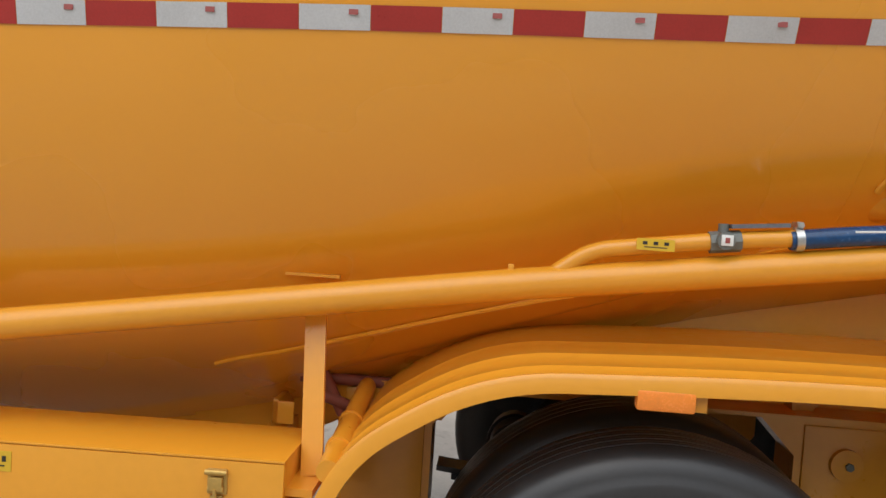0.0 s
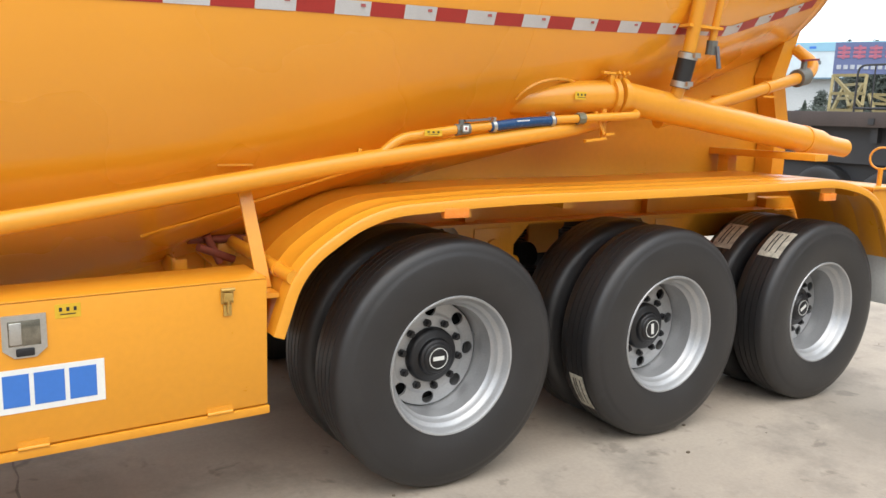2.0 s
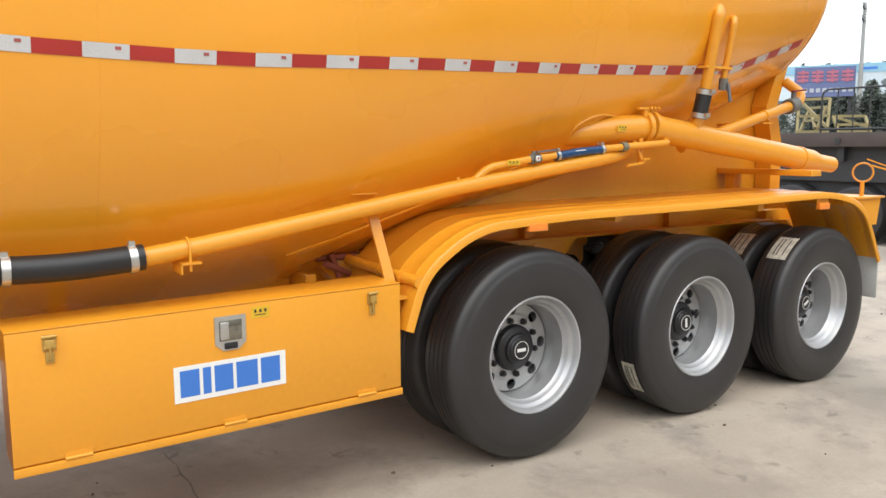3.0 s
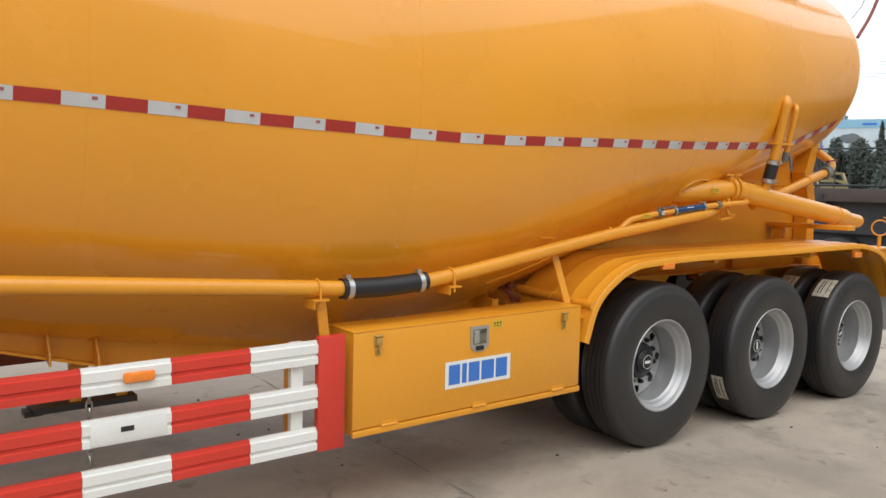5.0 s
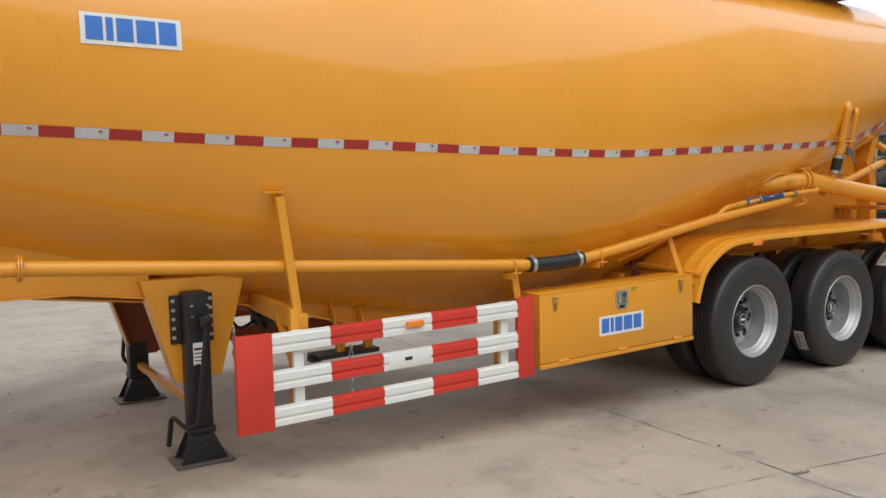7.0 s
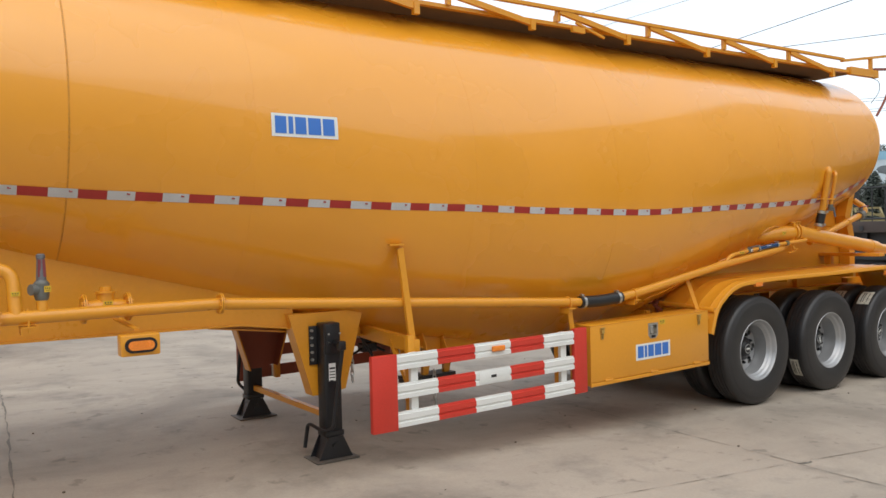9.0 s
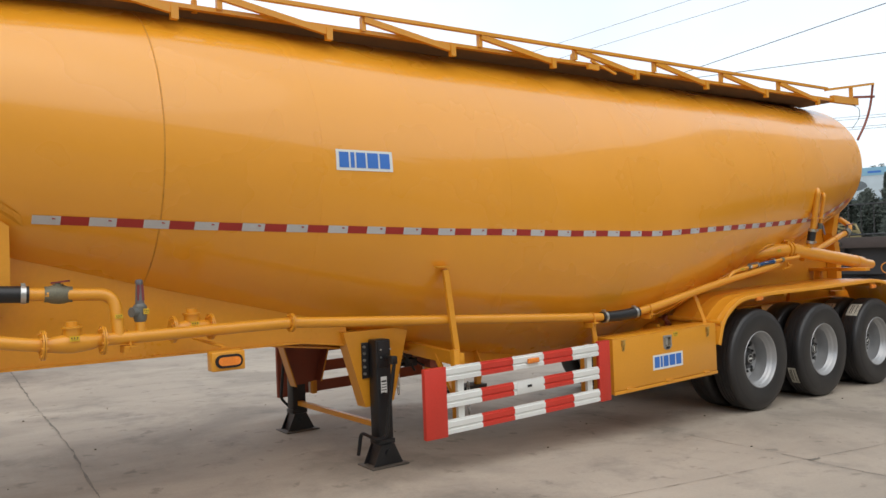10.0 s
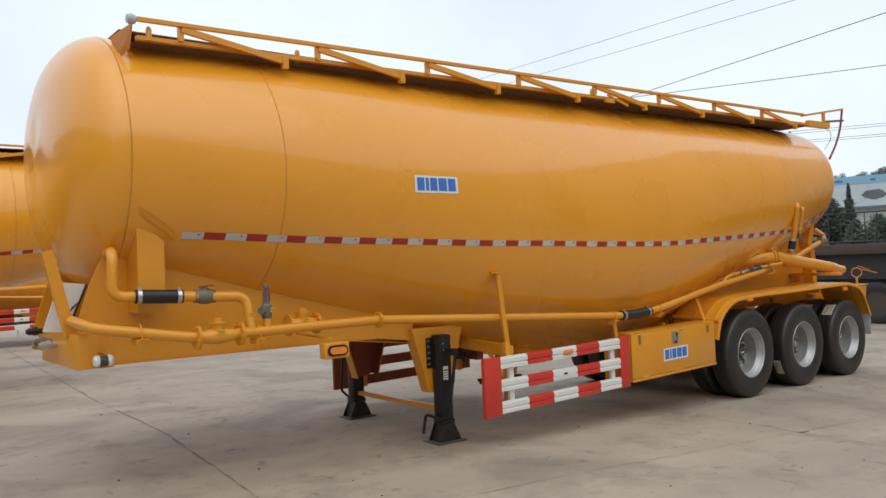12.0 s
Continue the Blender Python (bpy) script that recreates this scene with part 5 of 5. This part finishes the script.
def fit_to_view(top):
    """Bends heights and lengths of everything but the wheels to fit the camera's view."""
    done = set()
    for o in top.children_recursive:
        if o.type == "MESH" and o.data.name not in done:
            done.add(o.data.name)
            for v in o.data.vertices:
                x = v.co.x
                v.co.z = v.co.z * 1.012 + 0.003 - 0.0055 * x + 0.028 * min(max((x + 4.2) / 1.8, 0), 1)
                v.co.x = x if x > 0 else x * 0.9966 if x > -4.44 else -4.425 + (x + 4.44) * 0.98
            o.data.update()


def build_trailer():
    t = thing("tanker_trailer", "orange-yellow bulk powder tanker semi-trailer parked on its landing legs", "tanker trailer", group="tanker trailers")
    tank = build_tank(t)
    build_tape(t)
    brand = tagged(new("tank_sign"), "white sign with blue block shapes on the tank side")
    brand.parent = t
    x0, x1 = -5.10, -4.63
    bm = bmesh.new()
    def panel(bm, a, b, z0, z1, out):
        vv = [[bm.verts.new(on_tank(a + (b - a) * i / 4, z0 + (z1 - z0) * k / 3, out)) for k in range(4)] for i in range(5)]
        for i in range(4):
            for k in range(3):
                bm.faces.new((vv[i][k], vv[i + 1][k], vv[i + 1][k + 1], vv[i][k + 1]))
    panel(bm, x0, x1, 2.355, 2.50, 0.004)
    part("sign_plate", bm, white_paint, brand)
    for a, b in ((0.05, 0.215), (0.245, 0.315), (0.345, 0.51), (0.54, 0.735), (0.765, 0.945)):
        bm = bmesh.new()
        panel(bm, x0 + (x1 - x0) * a, x0 + (x1 - x0) * b, 2.375, 2.483, 0.006)
        part("blue_block", bm, blue_print, brand)
    build_chassis(t)
    build_pipes(t)
    build_catwalk(t)
    build_guard(t)
    build_guard(t, far=True)
    build_box(t)
    build_fender(t, -0.02, 0.62, "fender")
    build_fender(t, 1.98, 2.62, "fender")
    build_leg(t, -4.484, 0.52, "near")
    build_leg(t, -4.50, 2.00, "far")
    fit_to_view(t)
    first = build_wheel("wheel")
    first.parent = t
    for o in first.children_recursive:
        o.data.transform(Matrix.Scale(1.008, 4))
    hub = lambda x: 0.538 - 0.0205 * x
    first.matrix_basis = pose(0.018, 0.004, hub(0))
    turns = [0, 85, 150, 40, 200, 300]
    for k, x in enumerate((1.335, 2.64)):
        copy_thing(first, pose(x, 0.004, hub(x), 0, turns[k + 1], 0))
    for k, x in enumerate((0.018, 1.335, 2.64)):
        copy_thing(first, pose(x, 2.58, hub(x), 0, turns[k + 3], 180))
    # paper labels still stuck on the treads
    for x, a0, y0, y1 in ((1.335, 198, 0.075, 0.17), (2.64, 118, 0.045, 0.185), (2.64, 118, 0.375, 0.515)):
        bm = bmesh.new()
        rows = []
        for i in range(6):
            a = radians(a0 + 22 * i / 5)
            rows.append([bm.verts.new((x + 0.5463 * math.cos(a), y, hub(x) + 0.5463 * math.sin(a))) for y in (y0 + 0.02, y1 + 0.02)])
        for r0, r1 in zip(rows, rows[1:]):
            bm.faces.new((r0[0], r1[0], r1[1], r0[1]))
        bmesh.ops.recalc_face_normals(bm, faces=bm.faces)
        lab = part("tread_label", bm, paper, t, "worn paper label on the tyre tread")
        for q in (0.25, 0.55, 0.72):
            bm = bmesh.new()
            yb = y0 + 0.02 + (y1 - y0) * q
            rows = []
            for i in range(5):
                a = radians(a0 + 2.5 + 16 * i / 4)
                rows.append([bm.verts.new((x + 0.5475 * math.cos(a), y, hub(x) + 0.5475 * math.sin(a))) for y in (yb, yb + 0.008)])
            for r0, r1 in zip(rows, rows[1:]):
                bm.faces.new((r0[0], r1[0], r1[1], r0[1]))
            bmesh.ops.recalc_face_normals(bm, faces=bm.faces)
            part("print_bar", bm, black_paint, lab)
    return t


trailer = build_trailer()

# ---- beyond the trailer ----
# a tanker far off that stands like the first, and a mirrored one parked nose to tail with it, its front parts removed
# to fit the camera's view
far_tanker = copy_thing(trailer, pose(-1.6, 16.6, 0.15, 0, 0, 0))
tagged(far_tanker, "distant orange-yellow tanker trailer on its landing legs", "tanker trailer", group="tanker trailers")
near_tanker = copy_thing(trailer, pose(-12.9, 7.4, 0.17, 0, 0, 0) @ Matrix.Diagonal((-1, 1, 1, 1)))
tagged(near_tanker, "orange-yellow tanker trailer parked behind without its front neck", "tanker trailer", group="tanker trailers")
LEFT_OFF = ("neck", "column", "nose", "wing", "coupling", "marker", "front_upright", "white_plate", "print_bar", "plate_edge", "lamp_", "air_pipe", "flange", "check_valve", "safety", "sign_plate", "blue_block", "tank_sign", "sticker", "pipe_hanger", "valve_cap", "red_rib", "warning_print", "riser_pipe", "black_hose", "hose_clip", "ball_valve", "valve_stem", "valve_face", "valve_mark", "lever")
for o in [o for o in near_tanker.children_recursive if o.name.startswith(LEFT_OFF)]:
    bpy.data.objects.remove(o)

side_pipe = part("side_pipe", pipe([(-7.15, 0.25, 1.545), (-4.2, 0.22, 1.50), (-3.0, 0.22, 1.30)], 0.037, 0.1), paint)
side_pipe.parent = near_tanker

# leaf colour is greyed and lightened: distance haze is painted into it
leaf_mat = material("hazed_leaf_green", (0.080, 0.096, 0.076), 0.8, vary=0.2, scale=0.8, grain=9, random_hue=0.2)
bark = material("bark", (0.09, 0.07, 0.055), 0.9, vary=0.3, scale=6)
rusty = material("rusty_brown", (0.065, 0.048, 0.042), 0.7, vary=0.3, scale=3, grain=40)
dark_metal = material("dark_metal", (0.03, 0.03, 0.032), 0.55, vary=0.3, scale=3)


def tree(x, y, h, spread, seed, conifer=False, leaves=4200):
    t = thing("tree", "grey-green tree with a loose uneven crown" if not conifer else "slim grey-green conifer with tiered branches", "tree", group="trees behind the yard", at=(x, y, -0.224))
    rng = random.Random(seed)
    bm = bmesh.new()
    tube(bm, [(0, 0, -0.05), (0.05, 0, h * 0.4), (0.0, 0.05, h * 0.9)], [h * 0.022, h * 0.016, h * 0.004], 8)
    for k in range(9):
        a, z = rng.uniform(0, math.tau), h * rng.uniform(0.3, 0.8)
        r = spread * 0.7 * (1 - z / h * 0.6)
        tube(bm, [(0, 0, z), (r * math.cos(a), r * math.sin(a), z + h * 0.08)], [h * 0.008, h * 0.002], 5)
    part("trunk", bm, bark, t)
    verts, faces = [], []
    for k in range(leaves):
        z = rng.random() ** 0.8
        a = rng.uniform(0, math.tau)
        if conifer:
            rad = spread * (1 - z) * (0.45 + 0.55 * abs(math.sin(z * 22))) * rng.uniform(0.3, 1)
        else:
            rad = spread * math.sin(math.pi * (0.12 + 0.86 * z)) ** 0.6 * rng.uniform(0.2, 1) * (0.75 + 0.35 * math.sin(3 * a + seed) * math.sin(5 * z + seed))
        c = Vector((rad * math.cos(a), rad * math.sin(a), h * (0.22 + 0.78 * z) + rng.uniform(-0.2, 0.2)))
        s = rng.uniform(0.05, 0.13) * (h / 8) ** 0.5
        u = Vector((rng.gauss(0, 1), rng.gauss(0, 1), rng.gauss(0, 1))).normalized()
        v = u.orthogonal().normalized()
        i = len(verts)
        verts += [c - u * s, c - v * s * 0.5, c + u * s, c + v * s * 0.5]
        faces.append((i, i + 1, i + 2, i + 3))
    me = bpy.data.meshes.new("crown")
    me.from_pydata([tuple(q) for q in verts], [], faces)
    me.materials.append(leaf_mat)
    cr = new("crown", me)
    cr.parent = t
    return t


def flatbed():
    """Dark, worn flatbed trailer with a tubular fence on its deck."""
    f = thing("flatbed_trailer", "old dark brown flatbed trailer with black deck fence", "flatbed trailer", at=(11.6, 4.0, -0.186))
    part("deck", boxes((0, 2.4, -12, 17, 1.74, 2.0), bevel=0.01), rusty, f)
    for x in (0.25, 0.85, 1.55):
        part("side_beam", boxes((x, x + 0.10, -12, 17, 1.10, 1.74)), dark_metal, f)
    for k in range(-11, 17, 2):
        part("cross_beam", boxes((0.12, 2.3, k - 0.06, k + 0.06, 1.48, 1.74)), dark_metal, f)
        part("tie_hook", boxes((-0.03, 0.0, k - 0.05, k + 0.05, 1.79, 1.89)), dark_metal, f)
    part("underrun_panel", boxes((0.40, 0.44, -12, 17, 0.55, 1.2), bevel=0.005), dark_metal, f)
    for y in (-0.6, 0.65, 1.9, 6.5, 7.8):
        for x in (0.05, 1.75):
            bm = lathe(bmesh.new(), [(0.28, 0.04), (0.40, 0.0), (0.50, 0.03), (0.525, 0.08), (0.525, 0.52), (0.50, 0.57), (0.40, 0.60), (0.28, 0.56)], 40, closed=True)
            bmesh.ops.transform(bm, matrix=pose(x, y, 0.515, 0, 0, -90), verts=bm.verts)
            w = part("wheel", bm, rubber, f, "dusty black tyre")
            bm = lathe(bmesh.new(), [(0.28, 0.05), (0.27, 0.16), (0.12, 0.18), (0.11, 0.08), (0.002, 0.08)], 30)
            bmesh.ops.transform(bm, matrix=pose(x, y, 0.515, 0, 0, -90), verts=bm.verts)
            part("rim", bm, rusty, w)
    for k in range(33):
        y = 1.09 - 0.30 * k
        part("fence_post", cyl(bmesh.new(), (0.08, y, 2.0), (0.08, y, 2.79), 0.013, 8), dark_metal, f)
    part("fence_rail", pipe([(0.08, 1.39, 2.0), (0.08, 1.39, 2.79), (0.08, -9.0, 2.79)], 0.018, 0.15, 10), dark_metal, f)
    part("fence_rail", pipe([(0.08, 1.39, 2.06), (0.08, -9.0, 2.06)], 0.022, 0, 10), dark_metal, f)
    return f


flatbed()


def scrap_frame(x, y, z, turn, h):
    s = thing("steel_frame", "pale yellow welded steel frame leaning on the flatbed deck", "steel frame", group="frames on the flatbed", at=(x, y, z))
    s.rotation_euler = (0, 0, turn)
    m = material("faded_yellow", (0.27, 0.22, 0.10), 0.6, vary=0.25, scale=4)
    for p, q in (((0, -0.28, 0), (0.25, -0.22, h)), ((0, 0.28, 0), (0.25, 0.36, h)), ((0.25, -0.22, h), (0.25, 0.36, h)), ((0, -0.28, 0.03), (0, 0.28, 0.03)), ((0.0, -0.28, 0.1), (0.25, 0.36, h)), ((0.1, -0.26, h * 0.5), (0.1, 0.30, h * 0.5))):
        bm = bmesh.new()
        bar(bm, p, q, 0.05, 0.05)
        part("frame_bar", bm, m, s, smooth=False)


scrap_frame(12.0, 5.75, 1.814, 0.2, 0.66)
scrap_frame(12.5, 6.15, 1.814, -0.5, 0.52)
scrap_frame(12.9, 5.4, 1.814, 0.7, 0.34)


def hall():
    """Low works building with a long blue-and-white printed board on its front."""
    h = thing("works_building", "low pale works building carrying a long printed board", "building", at=(47.5, 20.4, -0.224))
    wallm = material("pale_wall", (0.50, 0.52, 0.52), 0.8, vary=0.12, scale=0.5, grain=12)
    h.rotation_euler = (0, 0, radians(24))
    part("wall", boxes((0, 12, -30, 30, 0, 5.0)), wallm, h)
    part("roof", boxes((-0.4, 12.4, -30.4, 30.4, 5.0, 5.3)), material("roof_sheet", (0.30, 0.34, 0.38), 0.6), h)
    glass = material("window_glass", (0.06, 0.075, 0.09), 0.1)
    for k in range(-7, 8):
        part("window", boxes((-0.06, 0.0, k * 4 - 0.9, k * 4 + 0.9, 1.0, 2.6)), glass, h)
    for y in range(-24, 25, 6):
        part("board_post", boxes((-0.5, -0.35, y - 0.1, y + 0.1, 0, 6.5)), dark_metal, h)
    board = part("board", boxes((-0.6, -0.5, -26, 26, 4.5, 6.68)), material("board_print", (0.52, 0.60, 0.64), 0.6, vary=0.10, scale=0.25, grain=2), h, "long pale blue printed board")
    part("board_band", boxes((-0.63, -0.605, -26, 26, 6.14, 6.68)), material("board_blue", (0.24, 0.45, 0.58), 0.6, vary=0.08, scale=0.3), board)
    part("board_foot", boxes((-0.63, -0.605, -26, 26, 4.5, 4.58)), material("board_dark_blue", (0.10, 0.20, 0.28), 0.6), board)
    rng = random.Random(4)
    blob = material("board_dark", (0.13, 0.15, 0.16), 0.7, vary=0.4, scale=1.5)
    for k in range(14):
        bm = bmesh.new()
        y, z, r = -23 + k * 3.5 + rng.uniform(-0.8, 0.8), rng.uniform(5.15, 5.75), rng.uniform(0.35, 0.7)
        n = 18
        pts = [(y + r * 1.35 * math.cos(a * math.tau / n) * rng.uniform(0.85, 1.1), z + r * 0.66 * math.sin(a * math.tau / n) * rng.uniform(0.8, 1.1)) for a in range(n)]
        bm.faces.new([bm.verts.new((-0.606, p, q)) for p, q in pts])
        bmesh.ops.recalc_face_normals(bm, faces=bm.faces)
        part("printed_shape", bm, blob, board, smooth=False)
    for k in range(22):
        y = -22 + k * 2 + rng.uniform(-0.3, 0.3)
        part("print_bar", boxes((-0.645, -0.632, y, y + rng.uniform(0.3, 0.9), 6.30, 6.44)), blue_print, board, smooth=False)


hall()

rng = random.Random(21)
for k in range(16):
    tree(31 + rng.uniform(0, 8), 6.5 + k * 1.5 + rng.uniform(-0.6, 0.6), rng.uniform(2.2, 3.3), rng.uniform(0.8, 1.4), 30 + k, conifer=(k % 5 == 1))
tree(27.0, 10.75, 4.55, 0.85, 17, conifer=True)
for k in range(8):
    tree(25.8 + rng.uniform(0, 2.4), 11.5 + k * 0.5, rng.uniform(3.75, 4.15), rng.uniform(0.7, 1.0), 110 + k, leaves=7000)
for k in range(6):
    tree(26 + rng.uniform(0, 1.5), 7.6 + k * 0.5, rng.uniform(2.8, 3.4), rng.uniform(0.6, 0.9), 140 + k, leaves=5000)
for k in range(60):
    tree(86 + rng.uniform(-4, 4), 26 + k * 0.52 + rng.uniform(-0.4, 0.4), rng.uniform(9.4, 10.9), rng.uniform(1.9, 2.6), 160 + k, leaves=2600)


def hedge():
    verts, faces = [], []
    r = random.Random(3)
    for _ in range(70000):
        y = r.uniform(4, 30)
        top = 1.95 + 0.4 * math.sin(y * 1.7) + 0.3 * math.sin(y * 4.1 + 1)
        c = Vector((r.uniform(26, 29), y, -0.25 + r.random() ** 0.8 * top))
        s = r.uniform(0.035, 0.085)
        u = Vector((r.gauss(0, 1), r.gauss(0, 1), r.gauss(0, 1))).normalized()
        v = u.orthogonal().normalized()
        i = len(verts)
        verts += [tuple(c - u * s), tuple(c - v * s * 0.6), tuple(c + u * s), tuple(c + v * s * 0.6)]
        faces.append((i, i + 1, i + 2, i + 3))
    me = bpy.data.meshes.new("hedge")
    me.from_pydata(verts, [], faces)
    me.materials.append(leaf_mat)
    tagged(new("hedge", me), "dark green hedge along the yard edge, haze in its colour", "hedge", kind="stuff")


hedge()


pale_print = material("pale_print", (0.42, 0.45, 0.50), 0.6, vary=0.3, scale=8)


def sign_board():
    s = thing("shop_sign", "blue roadside sign board with red block shapes", "sign", at=(23.8, 12.42, -0.224))
    s.rotation_euler = (0, 0, radians(29.5))
    part("panel", boxes((0, 0.12, -0.95, 0.95, 3.45, 4.46)), material("sign_blue", (0.12, 0.15, 0.29), 0.6, vary=0.2, scale=1), s)
    red = material("sign_red", (0.42, 0.13, 0.19), 0.6, vary=0.3, scale=6)
    for k in range(4):
        a = -0.88 + 0.46 * k
        for z in (3.97, 4.10, 4.23):
            part("red_bar", boxes((-0.02, 0.0, a, a + 0.36, z, z + 0.085)), red, s, smooth=False)
        part("red_bar", boxes((-0.024, -0.003, a + 0.14, a + 0.22, 3.93, 4.36)), red, s, smooth=False)
    for k in range(9):
        part("print_bar", boxes((-0.02, 0.0, -0.88 + 0.20 * k, -0.75 + 0.20 * k, 3.60, 3.74)), pale_print, s, smooth=False)
    for y in (-0.8, 0.8):
        part("post", boxes((0.12, 0.22, y - 0.05, y + 0.05, 0, 4.2)), dark_metal, s)


sign_board()


def pole(x, y, h, turn=0):
    p = thing("utility_pole", "grey concrete utility pole with crossarms and insulators", "utility pole", group="utility poles", at=(x, y, lie(x)))
    p.rotation_euler = (0, 0, turn)
    part("mast", tube(bmesh.new(), [(0, 0, 0), (0, 0, h)], [0.17, 0.10], 12), pole_concrete, p)
    for z in (h - 0.4, h - 1.1):
        part("crossarm", boxes((-0.05, 0.05, -1.0, 1.0, z, z + 0.1)), dark_metal, p)
        for yy in (-0.95, -0.35, 0.35, 0.95):
            part("insulator", cyl(bmesh.new(), (0, yy, z + 0.1), (0, yy, z + 0.3), 0.05, 8), cast_iron, p)


def wire(p, q, sag, r=0.012):
    bm = bmesh.new()
    p, q = Vector(p), Vector(q)
    tube(bm, [p.lerp(q, k / 24) - Vector((0, 0, sag * 4 * (k / 24) * (1 - k / 24))) for k in range(25)], r, 5)
    tagged(part("overhead_wire", bm, dark_metal), "thin dark overhead wire across the sky", "wire", group="overhead wires")


pole_concrete = material("pole_concrete", (0.3, 0.3, 0.29), 0.8)
SPANS = [((16.75, 48), (16.75, -30), 10.9, (-0.95, 0.95), 0.008), ((29.8, 42), (10.5, -32), 10.5, (0.35,), 0.016), ((15.4, 38.9), (41.8, -16.6), 10.5, (0.35,), 0.016), ((45.7, 22.9), (64, -20), 10.2, (-0.95, 0.35), 0.014)]
for (ax, ay), (bx, by), h, offs, r in SPANS:
    turn = math.atan2(by - ay, bx - ax)
    for x, y in ((ax, ay), (bx, by)):
        pole(x, y, h, turn)
    for o in offs:
        d = Vector((-math.sin(turn), math.cos(turn), 0)) * o
        za, zb = lie(ax) + h - 0.1, lie(bx) + h - 0.1
        wire(Vector((ax, ay, za)) + d, Vector((bx, by, zb)) + d, 0.25, r)
    if ax > 40:
        for o in offs:
            d = Vector((-math.sin(turn), math.cos(turn), 0)) * o
            wire(Vector((ax, ay, lie(ax) + h - 0.8)) + d, Vector((bx, by, lie(bx) + h - 0.8)) + d, 0.25, r)


# ---- unseen plain halls around the yard, added to shape the tank's reflections ----
def back_hall():
    b = thing("hall_opposite", "long plain grey hall, unseen, added to shape tank reflections", "building")
    m = material("hall_grey", (0.64, 0.60, 0.53), 0.8, vary=0.2, scale=0.4, grain=8)
    part("wall", boxes((-44, 14, -29, -17, 0, 8.0)), m, b)
    for k in range(18):
        x = -42 + k * 3.2
        part("pilaster", boxes((x - 0.2, x + 0.2, -17.0, -16.8, 0, 7.9)), m, b)
    part("roof", boxes((-44.5, 14.5, -29.5, -16.5, 8.0, 8.3)), m, b)


back_hall()


def end_hall():
    # never in view; added to block the sky reflected in the rear flank
    b = thing("hall_at_end", "tall plain brown hall, unseen, added to block sky from the rear flank", "building")
    m = material("hall_brown", (0.42, 0.36, 0.30), 0.85, vary=0.2, scale=0.4, grain=8)
    part("wall", boxes((17, 32, -29, -4, -0.3, 14.5)), m, b)
    part("roof", boxes((16.5, 32.5, -29.5, -3.5, 14.5, 14.8)), m, b)


end_hall()


def nose_hall():
    # out of view; added so the front dish reflects less sky
    b = thing("works_hall", "plain dull brown hall, unseen, added to darken the dish reflection", "building")
    m = material("hall_dull", (0.22, 0.19, 0.16), 0.85, vary=0.2, scale=0.4, grain=8)
    part("wall", boxes((-40, -31, -16, 40, 0, 10.0)), m, b)
    part("roof", boxes((-40.5, -30.5, -16.5, 40.5, 10.0, 10.3)), m, b)


nose_hall()
